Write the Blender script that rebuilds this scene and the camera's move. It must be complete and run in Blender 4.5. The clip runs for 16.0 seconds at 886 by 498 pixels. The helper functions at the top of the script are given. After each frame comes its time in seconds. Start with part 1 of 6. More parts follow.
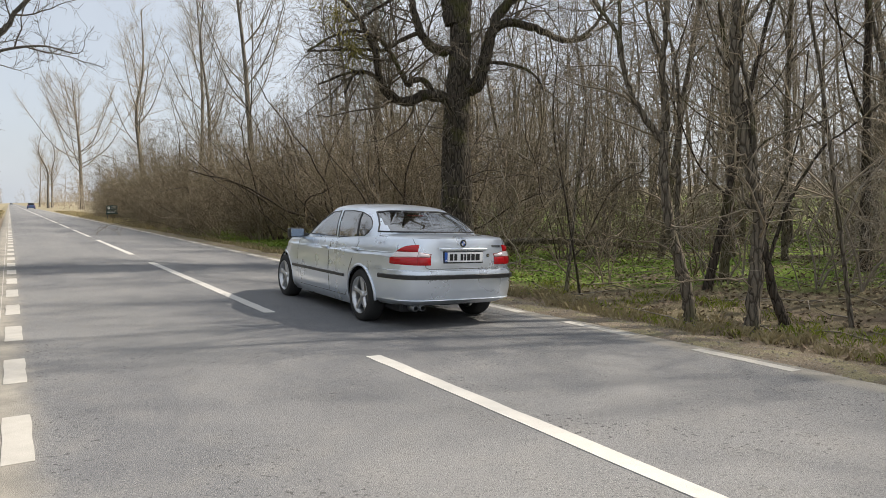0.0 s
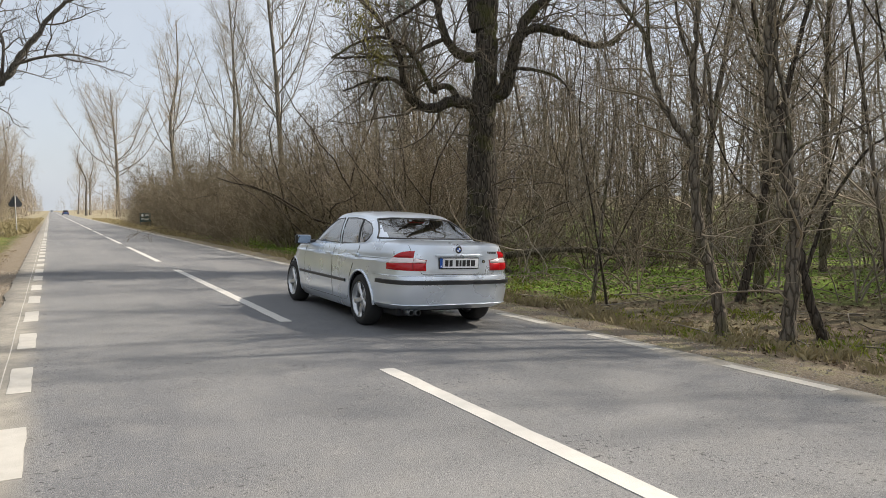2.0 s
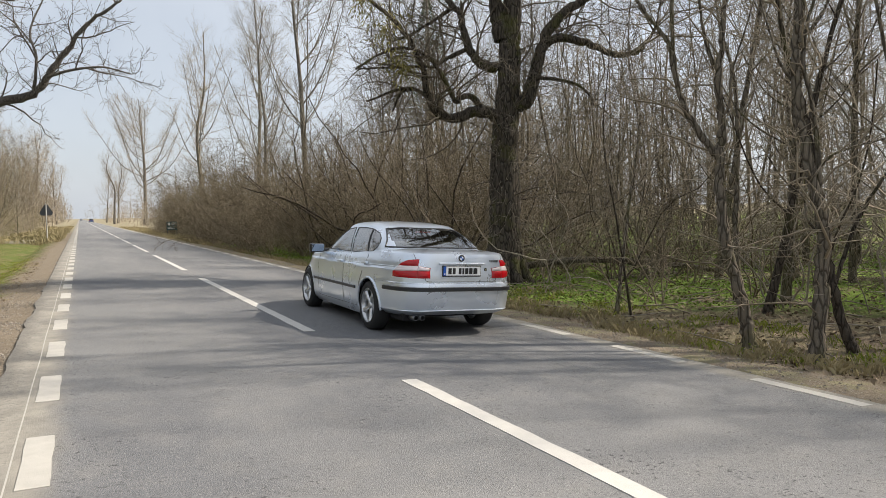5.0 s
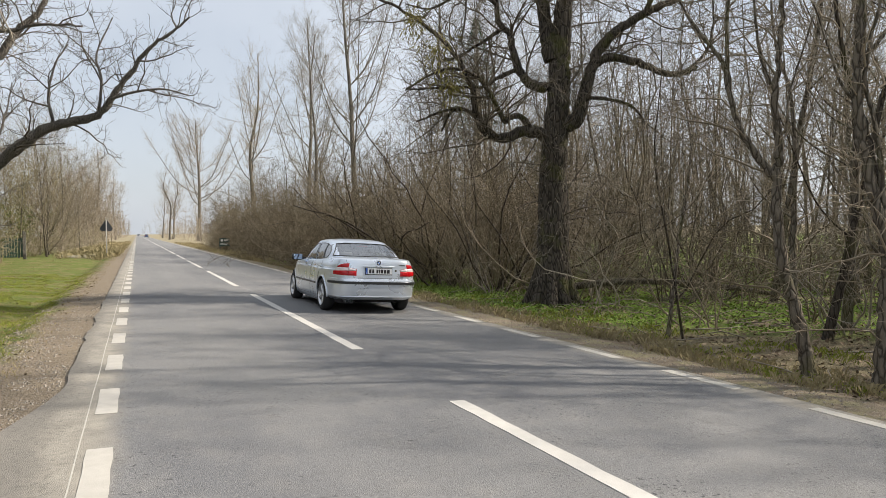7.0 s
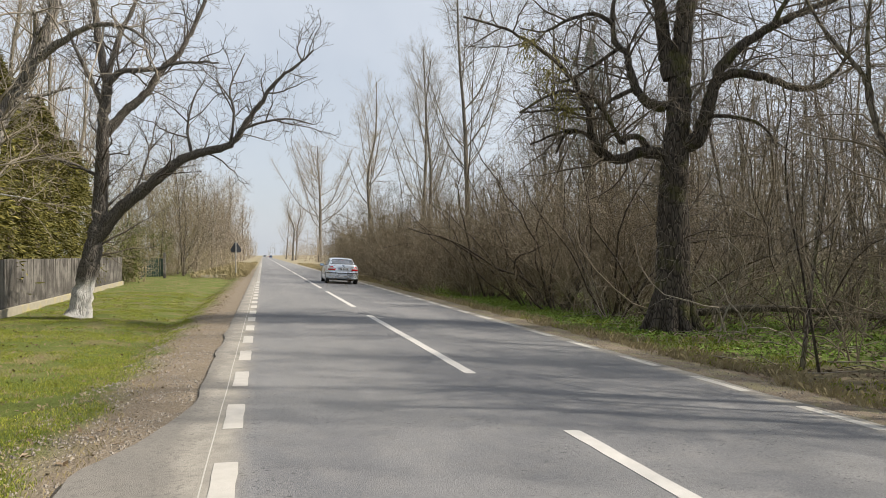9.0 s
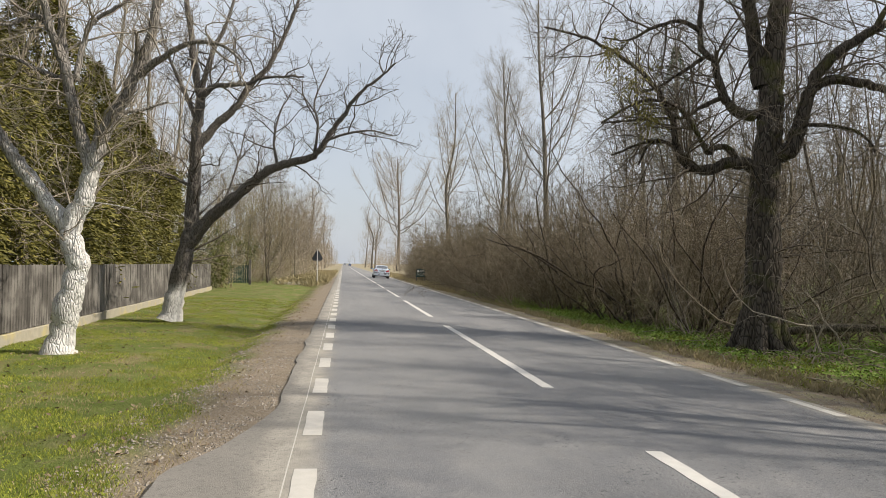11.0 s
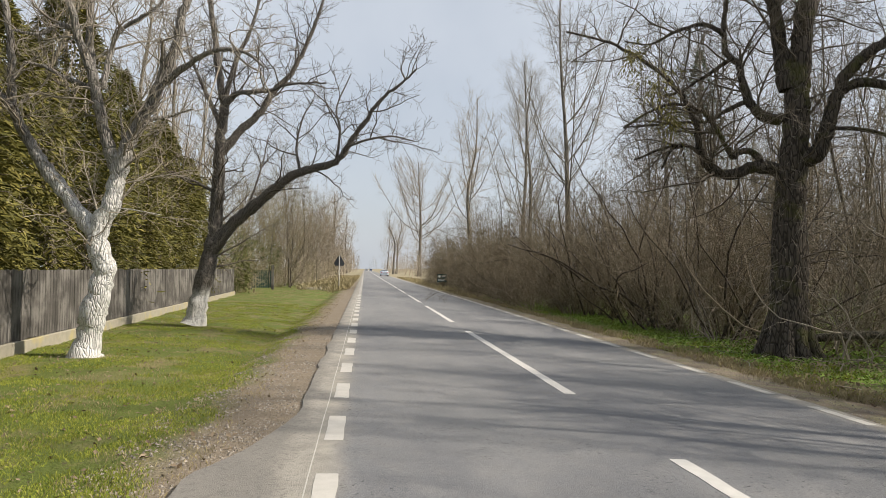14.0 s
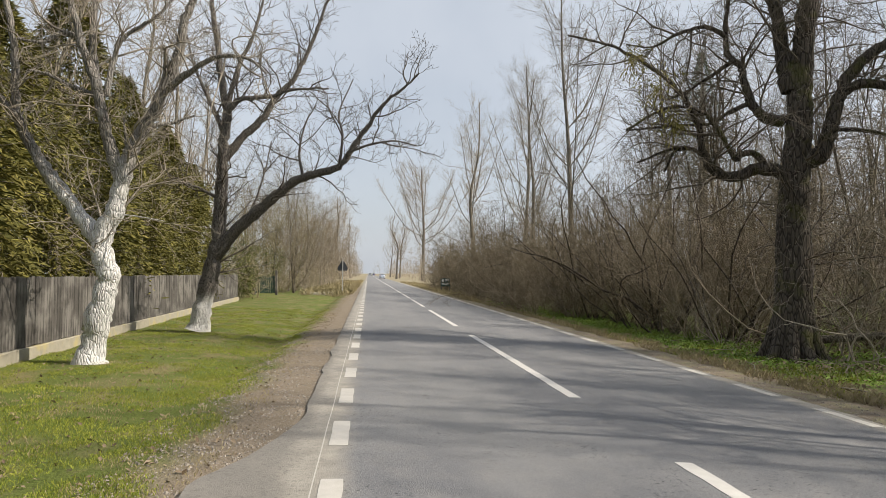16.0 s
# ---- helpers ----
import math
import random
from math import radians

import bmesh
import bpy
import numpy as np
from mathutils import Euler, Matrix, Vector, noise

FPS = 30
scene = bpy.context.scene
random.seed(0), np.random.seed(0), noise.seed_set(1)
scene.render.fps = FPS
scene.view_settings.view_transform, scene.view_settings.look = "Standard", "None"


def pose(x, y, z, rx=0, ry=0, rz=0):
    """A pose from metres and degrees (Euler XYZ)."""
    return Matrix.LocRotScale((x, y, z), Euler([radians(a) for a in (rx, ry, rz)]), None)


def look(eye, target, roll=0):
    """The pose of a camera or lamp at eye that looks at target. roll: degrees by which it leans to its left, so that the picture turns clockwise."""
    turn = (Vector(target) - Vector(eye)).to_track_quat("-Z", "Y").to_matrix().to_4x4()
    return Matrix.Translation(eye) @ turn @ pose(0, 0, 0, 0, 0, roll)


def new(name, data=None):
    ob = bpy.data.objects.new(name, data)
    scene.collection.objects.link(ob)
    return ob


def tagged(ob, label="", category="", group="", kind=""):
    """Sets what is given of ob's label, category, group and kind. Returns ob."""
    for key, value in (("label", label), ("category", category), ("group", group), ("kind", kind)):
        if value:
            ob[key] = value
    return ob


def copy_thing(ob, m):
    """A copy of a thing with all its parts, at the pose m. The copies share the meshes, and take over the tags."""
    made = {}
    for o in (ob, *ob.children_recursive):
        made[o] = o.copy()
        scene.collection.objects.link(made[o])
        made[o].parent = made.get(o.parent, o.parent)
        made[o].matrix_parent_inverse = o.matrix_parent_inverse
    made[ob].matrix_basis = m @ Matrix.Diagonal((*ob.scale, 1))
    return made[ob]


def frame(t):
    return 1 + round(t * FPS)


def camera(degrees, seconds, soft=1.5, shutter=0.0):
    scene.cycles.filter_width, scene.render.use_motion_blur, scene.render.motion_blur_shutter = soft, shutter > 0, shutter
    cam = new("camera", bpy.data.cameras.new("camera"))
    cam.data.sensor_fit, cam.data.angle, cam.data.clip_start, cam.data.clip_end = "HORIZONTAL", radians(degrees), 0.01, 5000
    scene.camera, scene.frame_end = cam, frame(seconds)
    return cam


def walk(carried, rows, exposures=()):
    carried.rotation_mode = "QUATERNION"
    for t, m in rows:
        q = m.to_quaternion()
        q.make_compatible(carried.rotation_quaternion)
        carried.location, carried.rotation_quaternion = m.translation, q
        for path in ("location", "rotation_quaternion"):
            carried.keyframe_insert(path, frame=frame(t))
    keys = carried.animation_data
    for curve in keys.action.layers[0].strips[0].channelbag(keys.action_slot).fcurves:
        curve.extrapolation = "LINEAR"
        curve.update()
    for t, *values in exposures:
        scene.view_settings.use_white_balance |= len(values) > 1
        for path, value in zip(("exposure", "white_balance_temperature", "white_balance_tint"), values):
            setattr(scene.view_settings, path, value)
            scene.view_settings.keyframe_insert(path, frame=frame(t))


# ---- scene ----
cam = camera(64.4, 16.0, soft=0.65)
EXPO = 0.03
PATH = [
    (0, (-2.711, -5.85, 1.501), (-1.669, -4.15, 1.338), -1.5),
    (0.5, (-2.567, -5.735, 1.484), (-1.592, -3.996, 1.32), -1.3),
    (1, (-2.489, -5.689, 1.492), (-1.532, -3.94, 1.336), -1.2),
    (1.5, (-2.483, -5.686, 1.504), (-1.514, -3.943, 1.357), -1.3),
    (2, (-2.474, -5.692, 1.482), (-1.504, -3.948, 1.345), -1.4),
    (2.5, (-2.476, -5.702, 1.486), (-1.511, -3.955, 1.355), -1.5),
    (3, (-2.467, -5.683, 1.492), (-1.517, -3.928, 1.364), -1.4),
    (3.5, (-2.463, -5.69, 1.495), (-1.528, -3.926, 1.37), -1.4),
    (4, (-2.467, -5.683, 1.497), (-1.542, -3.914, 1.375), -1.4),
    (6.5, (-2.485, -5.711, 1.517), (-1.632, -3.903, 1.444), -1.0),
    (7, (-2.498, -5.687, 1.525), (-1.701, -3.854, 1.469), -0.9),
    (7.5, (-2.497, -5.679, 1.538), (-1.768, -3.817, 1.502), -0.9),
    (8, (-2.498, -5.693, 1.547), (-1.843, -3.803, 1.531), -0.9),
    (8.5, (-2.499, -5.692, 1.551), (-1.924, -3.777, 1.55), -0.8),
    (9, (-2.497, -5.658, 1.549), (-2.001, -3.721, 1.56), -0.7),
    (9.5, (-2.5, -5.644, 1.565), (-2.077, -3.69, 1.584), -0.5),
    (12, (-2.506, -5.625, 1.566), (-2.27, -3.64, 1.619), 0.4),
    (12.5, (-2.505, -5.624, 1.566), (-2.281, -3.638, 1.623), 0.4),
    (13, (-2.505, -5.624, 1.566), (-2.285, -3.637, 1.624), 0.3),
    (13.5, (-2.505, -5.625, 1.566), (-2.284, -3.638, 1.622), 0.2),
    (14, (-2.505, -5.625, 1.566), (-2.284, -3.638, 1.622), 0.2),
    (14.5, (-2.506, -5.623, 1.566), (-2.287, -3.636, 1.622), 0.1),
    (15, (-2.506, -5.623, 1.566), (-2.291, -3.636, 1.624), 0.0),
    (15.5, (-2.504, -5.629, 1.567), (-2.292, -3.641, 1.629), 0.0),
    (16, (-2.506, -5.624, 1.566), (-2.294, -3.636, 1.634), -0.2),
]
walk(cam, [(t, look(eye, target, roll)) for t, eye, target, roll in PATH], [(0, EXPO), (7, EXPO), (12, EXPO - 0.15), (16, EXPO - 0.15)])
# ---- world, sun, exposure ----
SUN_EL, SUN_AZ = 41.0, 105.0          # degrees: height, and turn from north (+y) to east (+x)
world = bpy.data.worlds.new("sky")
scene.world = world
world.use_nodes = True
wn, wl = world.node_tree.nodes, world.node_tree.links
wn.clear()
w_out = wn.new("ShaderNodeOutputWorld")
w_bg = wn.new("ShaderNodeBackground")
w_sky = wn.new("ShaderNodeTexSky")
w_sky.sky_type, w_sky.sun_disc = "NISHITA", False
w_sky.sun_elevation, w_sky.sun_rotation = radians(SUN_EL), radians(SUN_AZ)
w_sky.air_density, w_sky.dust_density = 1.0, 2.5
w_scale = wn.new("ShaderNodeMix")
w_scale.data_type, w_scale.blend_type = "RGBA", "MULTIPLY"
w_scale.inputs[0].default_value = 1.0
w_scale.inputs[7].default_value = (0.12, 0.12, 0.12, 1)
w_veil = wn.new("ShaderNodeMix")
w_veil.data_type = "RGBA"
w_noise = wn.new("ShaderNodeTexNoise")
w_noise.inputs["Scale"].default_value = 2.2
w_noise.inputs["Detail"].default_value = 5.0
w_ramp = wn.new("ShaderNodeMapRange")
w_ramp.inputs[1].default_value, w_ramp.inputs[2].default_value = 0.35, 0.65
w_ramp.inputs[3].default_value, w_ramp.inputs[4].default_value = 0.62, 0.92
w_tex = wn.new("ShaderNodeTexCoord")
wl.new(w_tex.outputs["Generated"], w_noise.inputs["Vector"])
wl.new(w_noise.outputs["Fac"], w_ramp.inputs[0])
wl.new(w_ramp.outputs[0], w_veil.inputs[0])
wl.new(w_sky.outputs[0], w_scale.inputs[6])
wl.new(w_scale.outputs[2], w_veil.inputs[6])
w_veil.inputs[7].default_value = (0.79, 0.84, 0.915, 1)      # thin high cloud
wl.new(w_veil.outputs[2], w_bg.inputs["Color"])
w_bg.inputs["Strength"].default_value = 1.0
wl.new(w_bg.outputs[0], w_out.inputs[0])

sun = new("sun", bpy.data.lights.new("sun", "SUN"))
sun.data.energy, sun.data.angle, sun.data.color = 7.0, radians(0.8), (1.0, 0.91, 0.79)
az, el = radians(SUN_AZ), radians(SUN_EL)
sun.matrix_world = look((math.sin(az) * math.cos(el) * 50, math.cos(az) * math.cos(el) * 50, math.sin(el) * 50), (0, 0, 0))


# ---- materials ----
class Nodes:
    """A small node builder for one material."""

    def __init__(self, name):
        self.mat = bpy.data.materials.new(name)
        self.mat.use_nodes = True
        self.t = self.mat.node_tree
        self.b = self.t.nodes["Principled BSDF"]
        self.pos = None

    def n(self, kind):
        return self.t.nodes.new(kind)

    def put(self, a, socket):
        if hasattr(a, "is_output"):
            self.t.links.new(a, socket)
        elif isinstance(a, (tuple, list)) and len(a) == 3 and socket.type == "RGBA":
            socket.default_value = (*a, 1)
        else:
            socket.default_value = a

    def position(self):
        if self.pos is None:
            self.pos = self.n("ShaderNodeNewGeometry").outputs["Position"]
        return self.pos

    def local(self):
        return self.n("ShaderNodeTexCoord").outputs["Object"]

    def noise(self, scale, detail=4.0, rough=0.55, vec=None, stretch=None):
        v = vec or self.position()
        if stretch:
            m = self.n("ShaderNodeMapping")
            self.put(v, m.inputs[0])
            m.inputs["Scale"].default_value = stretch
            v = m.outputs[0]
        node = self.n("ShaderNodeTexNoise")
        self.put(v, node.inputs["Vector"])
        node.inputs["Scale"].default_value, node.inputs["Detail"].default_value, node.inputs["Roughness"].default_value = scale, detail, rough
        return node.outputs["Fac"]

    def voronoi(self, scale, feature="F1", vec=None, stretch=None, out="Distance"):
        v = vec or self.position()
        if stretch:
            m = self.n("ShaderNodeMapping")
            self.put(v, m.inputs[0])
            m.inputs["Scale"].default_value = stretch
            v = m.outputs[0]
        node = self.n("ShaderNodeTexVoronoi")
        node.feature = feature
        self.put(v, node.inputs["Vector"])
        node.inputs["Scale"].default_value = scale
        return node.outputs[out]

    def step(self, v, lo, hi, a=0.0, b=1.0):
        node = self.n("ShaderNodeMapRange")
        node.interpolation_type = "SMOOTHSTEP"
        self.put(v, node.inputs[0])
        for i, x in enumerate((lo, hi, a, b)):
            node.inputs[i + 1].default_value = x
        return node.outputs[0]

    def mix(self, f, a, b, blend="MIX"):
        node = self.n("ShaderNodeMix")
        node.data_type, node.blend_type = "RGBA", blend
        self.put(f, node.inputs[0]), self.put(a, node.inputs[6]), self.put(b, node.inputs[7])
        return node.outputs[2]

    def math(self, op, a, b=0.0):
        node = self.n("ShaderNodeMath")
        node.operation = op
        self.put(a, node.inputs[0]), self.put(b, node.inputs[1])
        return node.outputs[0]

    def axis(self, i, v=None):
        node = self.n("ShaderNodeSeparateXYZ")
        self.put(v or self.position(), node.inputs[0])
        return node.outputs[i]

    def rand(self):
        return self.n("ShaderNodeObjectInfo").outputs["Random"]

    def island(self):
        return self.n("ShaderNodeNewGeometry").outputs["Random Per Island"]

    def bump(self, h, dist=0.01, strength=1.0):
        node = self.n("ShaderNodeBump")
        node.inputs["Strength"].default_value, node.inputs["Distance"].default_value = strength, dist
        self.put(h, node.inputs["Height"])
        self.t.links.new(node.outputs[0], self.b.inputs["Normal"])

    def done(self, color, rough=0.8, metal=0.0, spec=None):
        self.put(color, self.b.inputs["Base Color"])
        self.put(rough, self.b.inputs["Roughness"])
        self.put(metal, self.b.inputs["Metallic"])
        if spec is not None:
            self.put(spec, self.b.inputs["Specular IOR Level"])
        return self.mat


def plain(name, color, rough=0.6, metal=0.0, vary=0.12, scale=30.0):
    s = Nodes(name)
    f = s.noise(scale, 4.0, vec=s.local())
    c = s.mix(f, tuple(x * (1 - vary) for x in color), tuple(min(1, x * (1 + vary)) for x in color))
    return s.done(c, rough, metal)


def asphalt():
    s = Nodes("asphalt")
    big = s.noise(0.35, 3.0, stretch=(1.2, 0.35, 1))
    mid = s.noise(3.0, 5.0)
    grain = s.noise(260.0, 3.0, 0.7)
    stone = s.voronoi(160.0)
    c = s.mix(s.step(big, 0.40, 0.62), (0.135, 0.138, 0.146), (0.185, 0.185, 0.186))
    c = s.mix(s.step(mid, 0.42, 0.75, 0, 0.45), c, (0.215, 0.208, 0.195))
    c = s.mix(s.step(grain, 0.5, 0.72, 0, 0.55), c, (0.30, 0.295, 0.285))
    c = s.mix(s.step(s.noise(110.0, 2.0, 0.6), 0.55, 0.66, 0, 0.6), c, (0.36, 0.35, 0.335))
    c = s.mix(s.step(s.noise(95.0, 2.0, 0.6, stretch=(1, 0.8, 1)), 0.56, 0.66, 0, 0.75), c, (0.055, 0.055, 0.056))
    worn = s.step(s.noise(0.8, 3.0), 0.40, 0.60)
    c = s.mix(s.math("MULTIPLY", worn, s.step(s.noise(30.0, 2.0, 0.6), 0.62, 0.67, 0, 0.9)), c, (0.030, 0.030, 0.031))      # pits
    # dust washed to both edges
    ax = s.math("ABSOLUTE", s.math("SUBTRACT", s.axis(0), 0.22))
    edge = s.math("ADD", ax, s.math("MULTIPLY", s.noise(1.3, 4.0), 0.35))
    c = s.mix(s.step(edge, 2.95, 3.25, 0, 0.85), c, s.mix(s.step(s.noise(2.2, 6.0, 0.65), 0.3, 0.7), (0.215, 0.20, 0.172), (0.37, 0.34, 0.285)))
    c = s.mix(s.step(edge, 3.38, 3.62, 0, 0.85), c, s.mix(s.noise(60.0, 5.0, 0.7), (0.10, 0.095, 0.086), (0.25, 0.232, 0.205)))
    c = s.mix(s.math("MULTIPLY", s.step(edge, 3.2, 3.45), s.step(s.noise(22.0, 6.0, 0.75), 0.50, 0.64, 0, 0.7)), c, (0.12, 0.112, 0.10))      # grit on the dusty edge
    # lighter worn tracks
    c = s.mix(s.step(s.math("ABSOLUTE", s.math("SUBTRACT", ax, 1.45)), 0.25, 0.75, 0.16, 0.0), c, (0.27, 0.262, 0.25))
    s.bump(s.math("ADD", stone, s.math("MULTIPLY", grain, 0.6)), 0.006, 0.55)
    return s.done(c, 0.86, spec=0.35)


def paint_mat(name, dull, fresh):
    s = Nodes(name)
    c = s.mix(s.noise(9.0, 5.0), dull, fresh)
    c = s.mix(s.step(s.noise(90.0, 4.0, 0.7), 0.60, 0.75, 0, 0.7), c, (0.25, 0.24, 0.23))
    s.bump(s.noise(240.0, 2.0), 0.003, 0.4)
    return s.done(c, 0.7)


def ground_mat():
    s = Nodes("earth_and_grass")
    x, y = s.axis(0), s.axis(1)
    wob = s.math("MULTIPLY", s.math("SUBTRACT", s.noise(0.9, 5.0), 0.5), 1.3)
    xw = s.math("ADD", x, wob)
    grass = s.mix(s.noise(2.2, 6.0), (0.070, 0.105, 0.016), (0.175, 0.195, 0.045))
    grass = s.mix(s.step(s.noise(1.1, 5.0), 0.50, 0.68), grass, (0.22, 0.185, 0.085))
    grass = s.mix(s.step(s.noise(14.0, 4.0), 0.60, 0.72), grass, (0.12, 0.095, 0.06))
    grass = s.mix(s.step(s.noise(55.0, 5.0, 0.7), 0.40, 0.66, 0, 0.65), grass, (0.045, 0.060, 0.014))
    grass = s.mix(s.step(s.noise(0.7, 5.0, 0.65), 0.52, 0.62, 0, 0.55), grass, (0.17, 0.15, 0.07))
    dirt = s.mix(s.noise(5.0, 6.0, 0.65), (0.145, 0.115, 0.082), (0.28, 0.232, 0.172))
    dirt = s.mix(s.step(s.voronoi(26.0), 0.10, 0.30, 0.55, 0), dirt, (0.40, 0.37, 0.33))
    litter = s.mix(s.noise(9.0, 6.0, 0.7), (0.085, 0.062, 0.042), (0.25, 0.20, 0.145))
    litter = s.mix(s.step(s.voronoi(30.0, out="Color"), 0.3, 0.7, 0, 0.5), litter, (0.20, 0.155, 0.10))
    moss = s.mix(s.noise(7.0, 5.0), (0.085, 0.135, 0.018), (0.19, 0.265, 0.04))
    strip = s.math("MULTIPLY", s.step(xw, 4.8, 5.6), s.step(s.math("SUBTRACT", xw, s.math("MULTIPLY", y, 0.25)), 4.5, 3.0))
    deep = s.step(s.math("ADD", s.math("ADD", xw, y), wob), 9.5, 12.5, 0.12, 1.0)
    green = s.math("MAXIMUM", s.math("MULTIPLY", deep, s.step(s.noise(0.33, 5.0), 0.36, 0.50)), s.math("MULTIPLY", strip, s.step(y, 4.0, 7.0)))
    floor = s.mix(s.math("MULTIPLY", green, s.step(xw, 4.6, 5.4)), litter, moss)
    verge = s.mix(s.step(s.noise(3.0, 5.0), 0.45, 0.6), dirt, (0.24, 0.215, 0.13))
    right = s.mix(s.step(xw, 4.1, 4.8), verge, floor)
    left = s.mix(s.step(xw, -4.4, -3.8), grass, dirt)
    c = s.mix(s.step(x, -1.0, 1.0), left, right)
    far = s.mix(s.noise(0.05, 4.0), (0.22, 0.19, 0.12), (0.30, 0.26, 0.17))
    c = s.mix(s.step(y, 62.0, 95.0), c, far)
    s.bump(s.math("ADD", s.noise(16.0, 6.0, 0.7), s.math("MULTIPLY", s.voronoi(26.0), 0.4)), 0.05, 0.8)
    return s.done(c, 0.95, spec=0.2)


def bark(name, dark, pale, scale=14.0, wash=None, grey=None, moss=0.0):
    """Furrowed bark; wash: height up to which it is limewashed."""
    s = Nodes(name)
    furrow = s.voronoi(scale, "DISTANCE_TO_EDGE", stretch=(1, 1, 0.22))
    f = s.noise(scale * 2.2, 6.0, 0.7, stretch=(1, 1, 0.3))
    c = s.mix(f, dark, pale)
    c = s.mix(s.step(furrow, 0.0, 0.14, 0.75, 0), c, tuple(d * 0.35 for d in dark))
    if grey:
        c = s.mix(s.step(s.noise(2.5, 4.0), 0.45, 0.65, 0, 0.8), c, grey)
    if moss:
        c = s.mix(s.step(s.noise(1.6, 5.0), 0.52, 0.66, 0, moss), c, (0.11, 0.115, 0.028))
    if wash:
        z = s.math("ADD", s.axis(2), s.math("MULTIPLY", s.noise(5.0, 5.0), wash * 0.45))
        w = s.mix(s.noise(6.0, 5.0), (0.60, 0.585, 0.55), (0.76, 0.75, 0.72))
        c = s.mix(s.math("MULTIPLY", s.step(z, wash, wash * 1.35, 0.97, 0.0), s.math("MAXIMUM", s.step(furrow, 0.01, 0.07, 0.30, 1), s.step(s.noise(9.0, 5.0, 0.7), 0.42, 0.56))), c, w)
    s.bump(s.math("ADD", s.step(furrow, 0.0, 0.2), s.math("MULTIPLY", f, 0.5)), 0.025, 0.9)
    return s.done(c, 0.92, spec=0.2)


def twig(name, a, b):
    s = Nodes(name)
    c = s.mix(s.rand(), a, b)
    c = s.mix(s.step(s.noise(1.7, 4.0), 0.35, 0.7, 0, 0.6), c, tuple((p + q) * 0.62 for p, q in zip(a, b)))
    return s.done(c, 0.85, spec=0.25)


def leaf_mat(name, a, b, rough=0.6):
    s = Nodes(name)
    c = s.mix(s.island(), a, b)
    c = s.mix(s.step(s.noise(0.8, 4.0), 0.4, 0.65, 0, 0.5), c, tuple((p + q) * 0.3 for p, q in zip(a, b)))
    return s.done(c, rough, spec=0.25)


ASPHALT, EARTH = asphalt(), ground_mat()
PAINT = paint_mat("road_paint", (0.46, 0.44, 0.40), (0.62, 0.60, 0.56))
PAINT_DUSTY = paint_mat("dusty_road_paint", (0.37, 0.35, 0.31), (0.52, 0.495, 0.45))
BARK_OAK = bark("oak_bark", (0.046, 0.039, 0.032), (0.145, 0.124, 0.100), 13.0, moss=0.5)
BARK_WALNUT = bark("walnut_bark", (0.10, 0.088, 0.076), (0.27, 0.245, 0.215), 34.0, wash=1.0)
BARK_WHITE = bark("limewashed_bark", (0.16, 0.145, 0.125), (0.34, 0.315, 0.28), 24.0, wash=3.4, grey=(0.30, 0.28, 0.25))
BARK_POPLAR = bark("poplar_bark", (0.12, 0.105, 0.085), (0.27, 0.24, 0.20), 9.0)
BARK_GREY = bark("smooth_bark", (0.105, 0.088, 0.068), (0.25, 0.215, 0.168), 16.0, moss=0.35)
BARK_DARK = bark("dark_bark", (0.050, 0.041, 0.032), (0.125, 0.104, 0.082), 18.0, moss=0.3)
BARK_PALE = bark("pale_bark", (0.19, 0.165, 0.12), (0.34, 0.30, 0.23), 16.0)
TWIG_BROWN = twig("brown_twigs", (0.165, 0.135, 0.097), (0.31, 0.26, 0.19))
TWIG_RUSSET = twig("russet_twigs", (0.100, 0.081, 0.051), (0.190, 0.154, 0.099))
TWIG_DARK = twig("dark_twigs", (0.070, 0.058, 0.044), (0.14, 0.118, 0.088))
# pale grey of distance haze, put into the twig colour
TWIG_HAZE = twig("haze_tinted_twigs", (0.36, 0.35, 0.34), (0.46, 0.45, 0.44))
TWIG_GREY = twig("grey_twigs", (0.19, 0.165, 0.13), (0.35, 0.31, 0.25))
TWIG_WALNUT = twig("walnut_twigs", (0.085, 0.072, 0.058), (0.16, 0.137, 0.11))
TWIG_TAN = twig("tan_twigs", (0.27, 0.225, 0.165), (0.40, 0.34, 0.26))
TWIG_OLIVE = twig("olive_twigs", (0.17, 0.145, 0.075), (0.27, 0.23, 0.125))
GRASS = leaf_mat("grass_blades", (0.115, 0.17, 0.018), (0.36, 0.365, 0.065))
DRY_GRASS = leaf_mat("dry_grass", (0.27, 0.22, 0.11), (0.40, 0.34, 0.20), 0.8)
HERB = leaf_mat("green_herbs", (0.105, 0.175, 0.020), (0.22, 0.315, 0.05))
LITTER = leaf_mat("dead_leaves", (0.11, 0.075, 0.045), (0.30, 0.235, 0.16), 0.85)
CONIFER = leaf_mat("conifer_sprays", (0.045, 0.050, 0.010), (0.23, 0.205, 0.048), 0.7)
LICHEN = leaf_mat("yellow_green_leaves", (0.16, 0.145, 0.04), (0.30, 0.26, 0.08), 0.6)
PINE = leaf_mat("pine_needles", (0.035, 0.065, 0.030), (0.075, 0.11, 0.05), 0.7)
IVY = leaf_mat("evergreen_leaves", (0.06, 0.075, 0.016), (0.17, 0.17, 0.045), 0.5)


